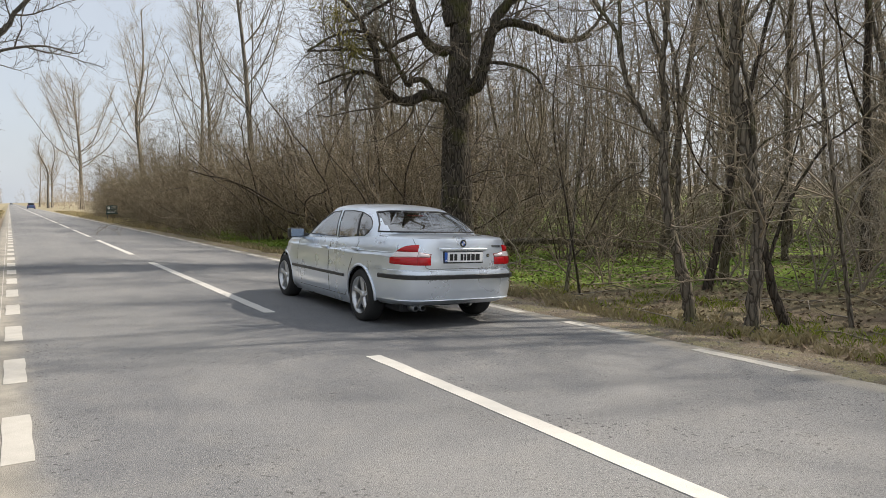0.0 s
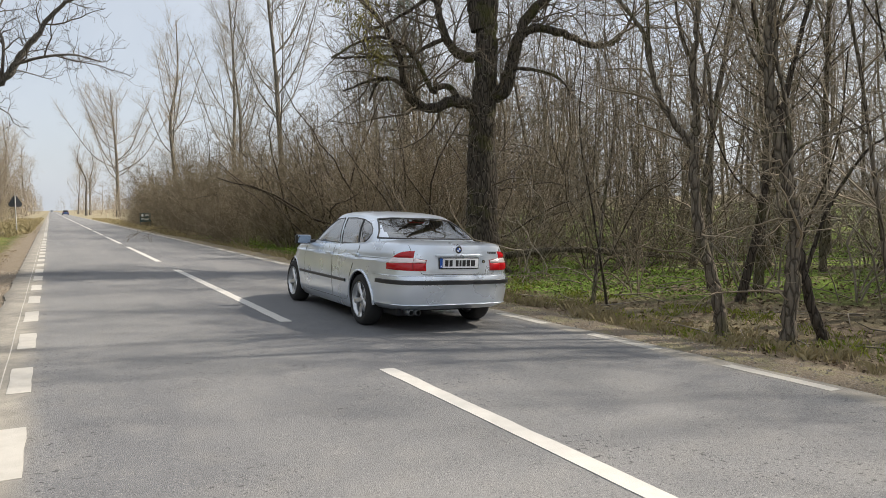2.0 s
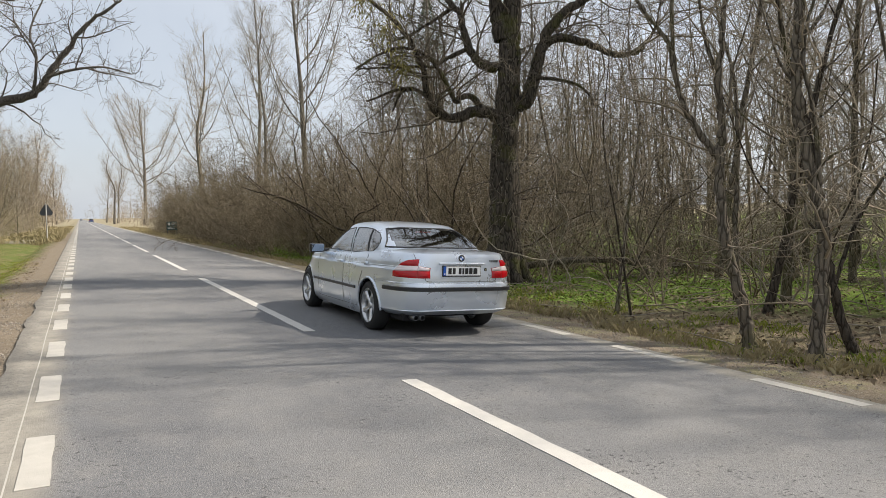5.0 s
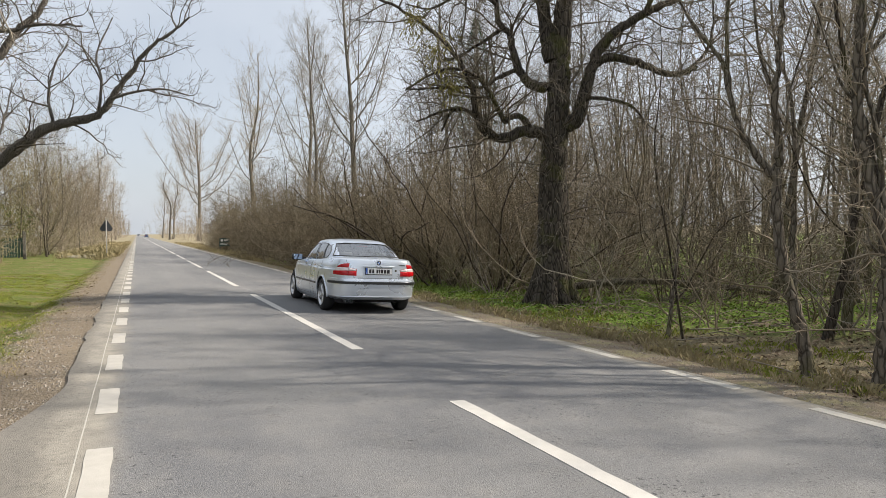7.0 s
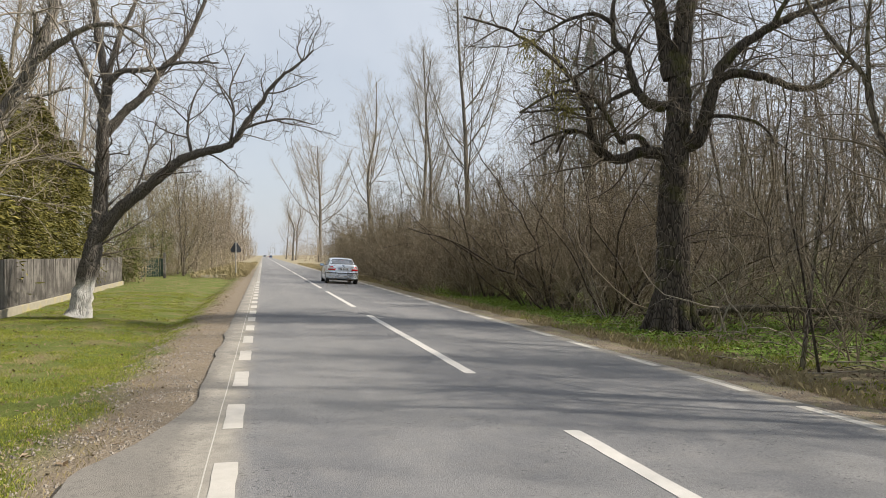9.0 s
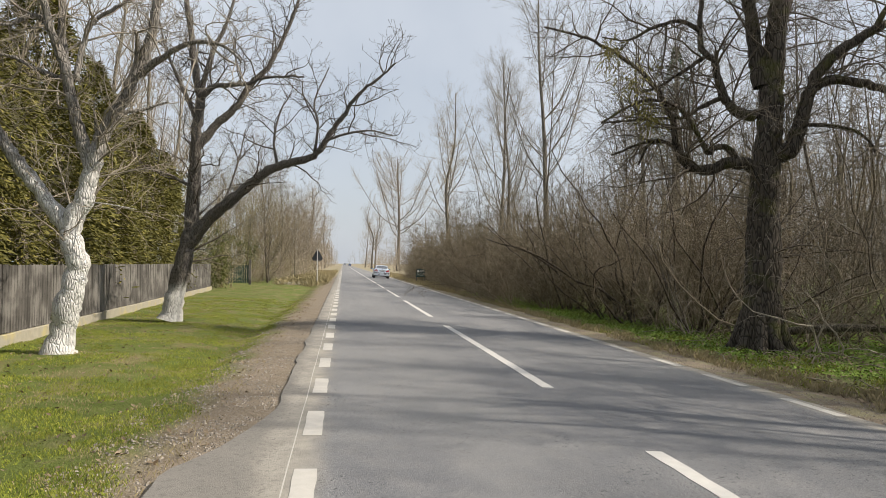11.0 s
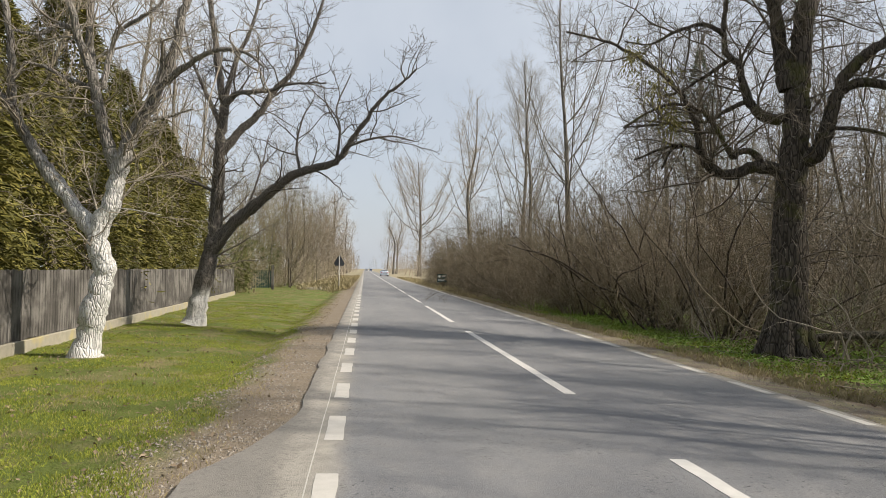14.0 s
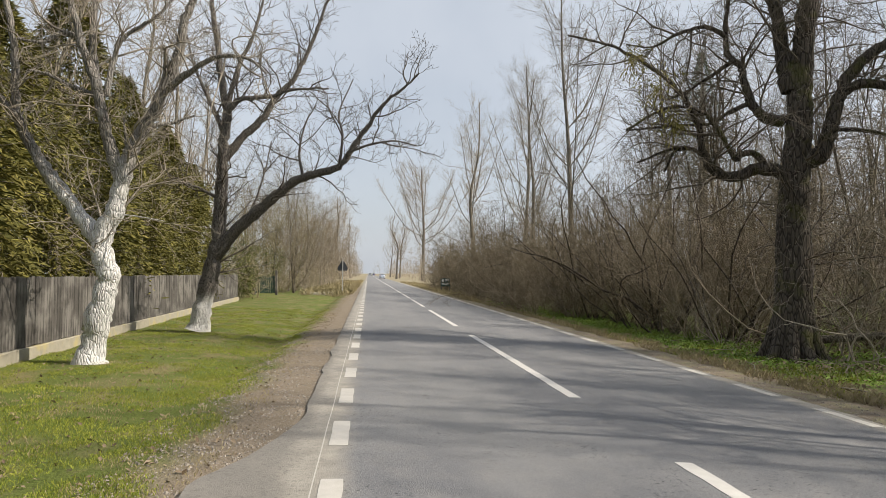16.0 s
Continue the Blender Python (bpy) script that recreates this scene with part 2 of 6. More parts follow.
# ---- builders ----
def link_mesh(name, verts, faces, material, parent=None, label="", smooth=False):
    me = bpy.data.meshes.new(name)
    me.from_pydata([tuple(v) for v in verts], [], faces)
    me.materials.append(material)
    if smooth:
        me.shade_smooth()
    ob = new(name, me)
    if parent is not None:
        ob.parent = parent
    if label:
        tagged(ob, label)
    return ob


def part(name, bm, material, parent, label="", smooth=False):
    me = bpy.data.meshes.new(name)
    bm.to_mesh(me)
    bm.free()
    me.materials.append(material)
    if smooth:
        me.shade_smooth()
    ob = new(name, me)
    ob.parent = parent
    if label:
        tagged(ob, label)
    return ob


def box_bm(x0, x1, y0, y1, z0, z1, bevel=0.0, segments=1):
    bm = bmesh.new()
    bmesh.ops.create_cube(bm, size=1.0)
    bmesh.ops.scale(bm, vec=(x1 - x0, y1 - y0, z1 - z0), verts=bm.verts)
    bmesh.ops.translate(bm, vec=((x0 + x1) / 2, (y0 + y1) / 2, (z0 + z1) / 2), verts=bm.verts)
    if bevel:
        bmesh.ops.bevel(bm, geom=bm.edges[:], offset=bevel, segments=segments, affect="EDGES", profile=0.6)
    return bm


def lathe(profile, count, axis="x"):
    """Rings of (offset along the axis, radius) joined to a skin. Returns verts, faces."""
    verts, faces = [], []
    for a, r in profile:
        for i in range(count):
            c, s = r * math.cos(i * math.tau / count), r * math.sin(i * math.tau / count)
            verts.append((a, c, s) if axis == "x" else (c, a, s) if axis == "y" else (c, s, a))
    for k in range(len(profile) - 1):
        for i in range(count):
            j = (i + 1) % count
            faces.append((k * count + i, k * count + j, (k + 1) * count + j, (k + 1) * count + i))
    return verts, faces


class Wood:
    """Gathers tapered tubes into one mesh."""

    def __init__(self):
        self.sets = {}

    def tube(self, pts, radii, sides):
        self.sets.setdefault((len(pts), sides), []).append(([tuple(p) for p in pts], list(radii)))

    def arrays(self):
        vs, fs, n = [], [], 0
        for (k, sides), tubes in self.sets.items():
            pts, radii = np.array([t[0] for t in tubes], float), np.array([t[1] for t in tubes], float)
            m = len(tubes)
            tan = np.gradient(pts, axis=1)
            tan /= np.linalg.norm(tan, axis=2, keepdims=True) + 1e-9
            ref = np.tile(np.array((0.31, 0.95, 0.05)), (m, 1))
            ref[np.abs((tan[:, 0] * ref).sum(1)) > 0.85] = (1.0, 0, 0)
            side = np.cross(tan, ref[:, None, :])
            side /= np.linalg.norm(side, axis=2, keepdims=True) + 1e-9
            up = np.cross(side, tan)
            ang = np.arange(sides) * (math.tau / sides)
            ring = side[:, :, None, :] * np.cos(ang)[:, None] + up[:, :, None, :] * np.sin(ang)[:, None]
            vs.append((pts[:, :, None, :] + ring * radii[:, :, None, None]).reshape(-1, 3))
            base = np.arange(m)[:, None, None] * (k * sides) + np.arange(k - 1)[None, :, None] * sides + n
            a, b = base + np.arange(sides), base + (np.arange(sides) + 1) % sides
            fs.append(np.stack((a, b, b + sides, a + sides), -1).reshape(-1, 4))
            n += m * k * sides
        return np.concatenate(vs), np.concatenate(fs)

    def link(self, name, material, parent=None, label=""):
        if not self.sets:
            return None
        v, f = self.arrays()
        me = bpy.data.meshes.new(name)
        me.vertices.add(len(v)), me.vertices.foreach_set("co", v.ravel())
        me.loops.add(f.size), me.loops.foreach_set("vertex_index", f.ravel().astype(np.int32))
        me.polygons.add(len(f)), me.polygons.foreach_set("loop_start", np.arange(len(f), dtype=np.int32) * 4)
        me.update(calc_edges=True)
        me.shade_smooth()
        me.materials.append(material)
        ob = new(name, me)
        if parent is not None:
            ob.parent = parent
        if label:
            tagged(ob, label)
        return ob


def unit(v):
    v = np.asarray(v, float)
    return v / (np.linalg.norm(v) + 1e-9)


def curve_through(points, per=6):
    """Catmull-Rom through a few control points."""
    p = np.asarray(points, float)
    p = np.vstack((2 * p[0] - p[1], p, 2 * p[-1] - p[-2]))
    out = []
    for i in range(1, len(p) - 2):
        for t in np.linspace(0, 1, per, endpoint=False):
            a, b, c, d = p[i - 1], p[i], p[i + 1], p[i + 2]
            out.append(0.5 * (2 * b + (c - a) * t + (2 * a - 5 * b + 4 * c - d) * t * t + (3 * b - a - 3 * c + d) * t ** 3))
    out.append(p[-2])
    return np.array(out)


def gauss3(rng, k=1.0):
    return Vector((rng.gauss(0, k), rng.gauss(0, k), rng.gauss(0, k)))


def offshoots(rng, w, pts, radii, spec, level):
    """Side branches along a limb. spec, level by level: count per metre, length range, angle, lift, wander, sides, points, start."""
    if level >= len(spec):
        return
    per_m, lo, hi, angle, lift, wander, sides, count, start = spec[level]
    n = len(pts)
    total = sum((pts[i + 1] - pts[i]).length for i in range(n - 1))
    many = per_m * total * (1 - start)
    for _ in range(int(many + rng.random())):
        s = start + (1 - start) * rng.random() ** 0.85
        i = max(1, min(n - 1, int(s * (n - 1) + 1)))
        p = pts[i - 1].lerp(pts[i], rng.random())
        d = (pts[i] - pts[i - 1]).normalized()
        o = d.cross(gauss3(rng)).normalized()
        a = radians(angle) * (0.7 + 0.6 * rng.random())
        d2 = d * math.cos(a) + o * math.sin(a)
        d2.z += lift
        length = (lo + (hi - lo) * rng.random()) * (1.15 - 0.6 * s)
        r = min(radii[i] * 0.62, 0.005 + length * 0.0095)
        grow(rng, w, p, d2.normalized(), length, max(r, 0.004), spec, level, wander, sides, count, lift)


def grow(rng, w, p, d, length, r, spec, level, wander, sides, count, lift):
    p, d = Vector(p), Vector(d).normalized()
    pts, radii, last = [p], [], max(r * 0.28, 0.0025)
    for k in range(count - 1):
        d = d + gauss3(rng, wander)
        d.z += lift * 0.35
        d.normalize()
        p = p + d * (length / (count - 1))
        pts.append(p)
    radii = [r + (last - r) * k / (count - 1) for k in range(count)]
    w.tube(pts, radii, sides)
    offshoots(rng, w, pts, radii, spec, level + 1)


def bare_tree(name, seed, limbs, spec, bark_mat, twig_mat, label, at=(0, 0, 0), group=""):
    """limbs: lists of (control points, first radius, last radius), the trunk first. Trunk and crown are two parts."""
    rng, pick = np.random.default_rng(seed), random.Random(seed)
    root = new(name)
    root.matrix_basis = pose(*at)
    trunk, crown = Wood(), Wood()
    for k, (pts, r0, r1) in enumerate(limbs):
        c = curve_through(pts, 6)
        c[1:-1] += rng.normal(size=(len(c) - 2, 3)) * min(r0, 0.12) * 0.10
        rad = (r1 + (r0 - r1) * np.linspace(1, 0, len(c)) ** 1.15) * (1 + 0.06 * rng.normal(size=len(c)))
        if k == 0:
            rad[0] *= 1.3
            rad[1] *= 1.12
        trunk.tube(c, rad, 14 if r0 > 0.17 else 9 if r0 > 0.06 else 6 if r0 > 0.025 else 4)
        offshoots(pick, crown, [Vector(p) for p in c], list(rad), spec, 0)
    trunk.link("trunk", bark_mat, root)
    crown.link("crown", twig_mat, root, "bare branches and fine twigs")
    return tagged(root, label, "tree", group)


# ---- ground ----
GX = (-700, -60, -14, -10.4, -8.6, -6.5, -5.2, -4.3, -3.5, -3.1, -2.9, 0, 3.3, 3.5, 4.0, 4.8, 6, 9, 60, 700)
GZ = (0.6, 0.3, 0.12, 0.08, 0.06, 0.03, -0.06, 0.03, 0.06, 0.07, 0.0, -0.07, -0.28, -0.24, -0.25, -0.36, -0.38, -0.40, -0.2, 0.6)


def ground_z(x, y):
    z = float(np.interp(x, GX, GZ))
    if x < -3.3 or x > 3.6:
        near = min(1.0, max(0.0, abs(x) - 3.3) / 1.0)
        z += near * (0.05 * noise.noise((x * 0.7, y * 0.7, 3.0)) + 0.02 * noise.noise((x * 2.3, y * 2.3, 7.0)))
    if x < -3.6 and y > 2:      # shallow grass ditch
        z -= 0.13 * math.exp(-((x + 4.65) / 0.38) ** 2) * min(1.0, (y - 2) / 5)
    return z


def build_ground():
    xs = sorted(set([-900, -400, -200, -120, -80, -50, -30, -22] + [round(-16 + 0.5 * i, 2) for i in range(18)] + [round(-7.2 + 0.2 * i, 2) for i in range(21)] + [-3.1, -2.9, 0, 2.75, 3.3, 3.42] +
                    [round(3.6 + 0.3 * i, 2) for i in range(24)] + [11.5, 12.4, 14, 17, 21, 27, 40, 60, 100, 200, 400, 900]))
    ys = sorted(set([-300, -120, -60, -30, -20] + [round(-14 + 0.5 * i, 2) for i in range(110)] + [44, 48, 54, 60, 68, 80, 100, 140, 200, 300, 450, 700, 1200, 2500]))
    verts = [(x, y, ground_z(x, y)) for y in ys for x in xs]
    k = len(xs)
    faces = [(j * k + i, j * k + i + 1, (j + 1) * k + i + 1, (j + 1) * k + i) for j in range(len(ys) - 1) for i in range(k - 1)]
    tagged(link_mesh("ground", verts, faces, EARTH, smooth=True), "grassy earth verge and leaf-covered woodland floor", "ground", kind="structure")


def road_z(x):
    return -0.030 * x if x < 0 else -0.060 * x


ROAD_END = 900.0


def left_edge(y):
    """The ragged outer edge of the asphalt: it widens near the camera."""
    return -3.18 + 0.05 * noise.noise((0, y * 0.8, 0)) + 0.03 * noise.noise((0, y * 3.1, 4)) - 0.55 * max(0.0, 1 - max(0.0, y + 0.5) / 2.6) ** 2 * (1 if y < 3 else 0)


def right_edge(y):
    return 3.42 + 0.05 * noise.noise((5, y * 0.9, 0)) + 0.03 * noise.noise((5, y * 3.3, 2))


def build_road():
    ys = [-80, -40, -20] + [round(-10 + 0.2 * i, 2) for i in range(300)] + [52, 56, 62, 70, 80, 95, 115, 140, 180, 240, 320, 450, 620, ROAD_END]
    verts, faces = [], []
    for y in ys:
        row = [left_edge(y), -2.6, -1.3, -0.4, 0.0, 0.4, 1.2, 3.0, right_edge(y)]
        verts.append((row[0] - 0.05, y, road_z(row[0]) - 0.12))
        verts += [(x, y, road_z(x)) for x in row]
        verts.append((row[-1] + 0.05, y, road_z(row[-1]) - 0.12))
    k = 11
    faces = [(j * k + i, j * k + i + 1, (j + 1) * k + i + 1, (j + 1) * k + i) for j in range(len(ys) - 1) for i in range(k - 1)]
    road = tagged(link_mesh("road", verts, faces, ASPHALT), "worn grey asphalt country road with dusty pale edges", "road", kind="structure")
    # painted dashes: one shared mesh each
    def dash(width, length, x, material=PAINT_DUSTY):
        v, f = [], []
        rng = random.Random(3)
        n = max(2, int(length / 0.25))
        z0, z1 = road_z(x), road_z(x + width)
        for i in range(n + 1):
            a, b = rng.uniform(-0.006, 0.006), rng.uniform(-0.006, 0.006)
            y = length * i / n
            v += [(a, y, -0.01), (a, y, 0.004), (width + b, y, z1 - z0 + 0.004), (width + b, y, z1 - z0 - 0.01)]
        for i in range(n):
            for q in range(3):
                f.append((i * 4 + q, i * 4 + q + 1, i * 4 + q + 5, i * 4 + q + 4))
        f += [(0, 1, 2, 3), (n * 4 + 3, n * 4 + 2, n * 4 + 1, n * 4)]
        me = bpy.data.meshes.new("dash")
        me.from_pydata(v, [], f)
        me.materials.append(material)
        return me
    def lay(name, me, x, y):
        ob = new(name, me)
        ob.parent = road
        ob.matrix_basis = pose(x, y, road_z(x) + 0.001)
    centre, left, right = dash(0.15, 8.95, 0.0, PAINT), dash(0.16, 1.0, -2.84), dash(0.15, 1.1, 3.15)
    v, f = [], []
    for i in range(160):
        y = -4.0 + 0.25 * i
        x = -2.90 + 0.012 * noise.noise((0, y * 0.6, 9))
        v += [(x, y, road_z(x) + 0.002), (x + 0.010, y, road_z(x) + 0.002)]
    f = [(2 * i, 2 * i + 1, 2 * i + 3, 2 * i + 2) for i in range(159)]
    link_mesh("chalk_line", v, f, PAINT_DUSTY, road, "thin worn pre-marking line")
    for i in range(-1, 40):
        lay("centre_dash", centre, 0.0, 3.03 + 12.0 * i)
    for i in range(-4, 62):
        lay("edge_dash", left, -2.84, 0.55 + 2.0 * i)
    for i in range(-5, 70):
        lay("edge_dash", right, 3.15, -0.2 + 2.0 * i)


build_ground()
build_road()


# ---- trees by the road ----
FINE = [(3.2, 0.5, 1.6, 48, 0.10, 0.22, 4, 6, 0.05), (6.0, 0.25, 0.8, 45, 0.05, 0.25, 3, 4, 0.1), (7.0, 0.12, 0.35, 45, 0.0, 0.25, 3, 3, 0.1)]


def build_oak():
    # x, y and z from the foot of the trunk: the trunk, its second stem, then the crooked limbs
    limbs = []
    limbs.append(([(-0.01, 0.0, -0.04), (0.02, -0.01, 1.15), (0.05, -0.01, 2.23), (0.04, -0.01, 3.31), (0.15, -0.04, 4.52), (0.23, -0.06, 5.87), (0.35, -0.09, 7.22), (0.53, -0.14, 8.71), (0.73, -0.19, 10.6), (0.82, -0.21, 12.37)], 0.472, 0.135))
    limbs.append(([(0.05, -0.01, 6.01), (-0.02, 0.11, 6.85), (-0.08, 0.23, 7.7), (-0.15, 0.35, 8.7), (-0.32, 0.49, 9.99), (-0.58, 0.66, 11.72)], 0.215, 0.056))
    limbs.append(([(-0.08, 0.02, 4.15), (-0.66, 0.06, 4.27), (-1.16, 0.09, 4.09), (-1.56, 0.09, 4.11), (-1.87, 0.07, 4.3), (-2.05, 0.01, 4.7), (-2.2, -0.06, 5.23), (-2.55, -0.07, 5.87), (-3.24, 0.0, 6.47), (-4.07, 0.11, 6.96), (-5.03, 0.25, 7.22)], 0.153, 0.023))
    limbs.append(([(-1.89, 0.17, 4.5), (-2.3, 0.11, 4.71), (-2.82, 0.07, 4.64), (-3.54, 0.08, 4.36)], 0.051, 0.023))
    limbs.append(([(-2.36, 0.19, 4.72), (-2.66, 0.11, 4.6), (-2.93, 0.03, 4.16)], 0.045, 0.023))
    limbs.append(([(-0.53, 0.03, 4.27), (-0.82, -0.02, 4.58), (-1.14, -0.06, 4.57), (-1.35, -0.14, 4.44), (-1.61, -0.2, 4.77), (-1.92, -0.24, 5.21), (-2.27, -0.28, 5.47), (-2.81, -0.27, 5.55), (-3.36, -0.25, 5.34), (-3.89, -0.24, 5.0)], 0.085, 0.023))
    limbs.append(([(-0.07, 0.02, 5.31), (-0.42, 0.18, 5.44), (-0.64, 0.32, 5.73), (-0.78, 0.43, 6.24), (-0.84, 0.52, 6.71), (-1.06, 0.66, 7.06), (-1.06, 0.74, 7.8), (-0.91, 0.78, 8.8), (-1.02, 0.88, 10.1)], 0.136, 0.034))
    limbs.append(([(-0.82, 0.21, 5.78), (-1.22, 0.41, 5.59), (-1.54, 0.6, 5.39), (-2.03, 0.83, 5.39), (-2.65, 1.09, 5.37), (-3.22, 1.34, 5.34)], 0.056, 0.023))
    limbs.append(([(-1.02, 0.47, 6.84), (-1.42, 0.81, 6.55), (-1.86, 1.16, 6.26), (-2.24, 1.5, 6.12)], 0.056, 0.023))
    limbs.append(([(-1.1, 0.59, 7.41), (-1.61, 0.7, 7.68), (-2.29, 0.84, 7.5), (-2.77, 0.94, 7.25), (-3.37, 1.07, 7.33)], 0.062, 0.017))
    limbs.append(([(0.19, -0.15, 4.37), (0.57, -0.29, 4.56), (0.68, -0.36, 4.95), (0.85, -0.44, 5.61), (1.12, -0.55, 6.3), (1.56, -0.71, 6.74), (2.14, -0.9, 7.12), (2.76, -1.1, 7.41), (3.5, -1.33, 7.71), (4.56, -1.64, 8.2), (5.55, -1.94, 8.83)], 0.204, 0.045))
    limbs.append(([(0.99, -0.46, 5.92), (1.37, -0.68, 6.04), (1.93, -0.95, 5.9), (2.38, -1.19, 5.67), (2.82, -1.42, 5.6), (3.13, -1.63, 5.77)], 0.113, 0.062))
    limbs.append(([(2.96, -1.48, 5.67), (3.33, -1.63, 6.01), (3.49, -1.72, 6.41), (3.53, -1.78, 7.03), (3.43, -1.81, 7.79)], 0.051, 0.017))
    limbs.append(([(0.72, -0.39, 5.08), (1.14, -0.65, 5.03), (1.62, -0.93, 4.87), (1.85, -1.14, 4.58), (1.85, -1.3, 4.27)], 0.051, 0.029))
    limbs.append(([(2.1, -0.95, 7.1), (2.43, -1.21, 7.8), (2.95, -1.51, 8.63), (3.09, -1.72, 9.84)], 0.068, 0.023))
    limbs.append(([(-0.12, 0.24, 7.98), (-0.83, 0.16, 8.7), (-1.85, 0.16, 9.28), (-3.1, 0.23, 9.44), (-4.2, 0.25, 9.21)], 0.091, 0.023))
    limbs.append(([(0.43, -0.11, 8.17), (1.33, -0.07, 9.22), (2.33, -0.05, 10.58), (3.08, 0.04, 12.41)], 0.102, 0.023))
    limbs.append(([(0.58, -0.15, 9.25), (-0.1, -0.39, 10.14), (-1.18, -0.52, 10.98), (-2.11, -0.7, 11.65)], 0.085, 0.023))
    limbs.append(([(0.45, 0.19, 6.35), (0.95, 0.82, 7.26), (1.68, 1.39, 8.52), (2.3, 1.99, 10.34)], 0.102, 0.029))
    spec = [(4.8, 0.6, 2.8, 60, 0.02, 0.26, 4, 8, 0.14), (5.4, 0.4, 1.3, 52, 0.0, 0.30, 3, 4, 0.08), (5.5, 0.15, 0.5, 48, 0.0, 0.25, 3, 2, 0.1)]
    oak = bare_tree("oak_tree", 11, limbs, spec, BARK_OAK, TWIG_DARK, "huge old bare oak with dark furrowed bark and crooked limbs", (6.95, 9.25, -0.37))
    # buttressed foot and hanging fine shoots on the trunk
    rng = np.random.default_rng(5)
    roots, shoots, pick = Wood(), Wood(), random.Random(5)
    for i in range(9):
        a = i * math.tau / 9 + rng.uniform(-0.2, 0.2)
        d = np.array((math.cos(a), math.sin(a), 0))
        roots.tube([d * 0.36 + (0, 0, 0.9), d * 0.46 + (0, 0, 0.36), d * 0.62 + (0, 0, 0.05), d * 0.92 + (0, 0, -0.14)], [0.08, 0.15, 0.13, 0.03], 8)
    for i in range(420):
        a, z = rng.uniform(0, math.tau), rng.uniform(1.0, 6.0)
        d = np.array((math.cos(a), math.sin(a), 0))
        p = d * 0.43 + (0.02 + 0.025 * z, 0, z)
        grow(pick, shoots, p, d + (0, 0, rng.uniform(-0.8, 0.5)), rng.uniform(0.25, 0.75), 0.005, FINE, 2, 0.3, 3, 5, -0.1)
    roots.link("root_flare", BARK_OAK, oak)
    shoots.link("epicormic_growth", TWIG_GREY, oak, "thin grey shoots hanging from the trunk")
    return oak


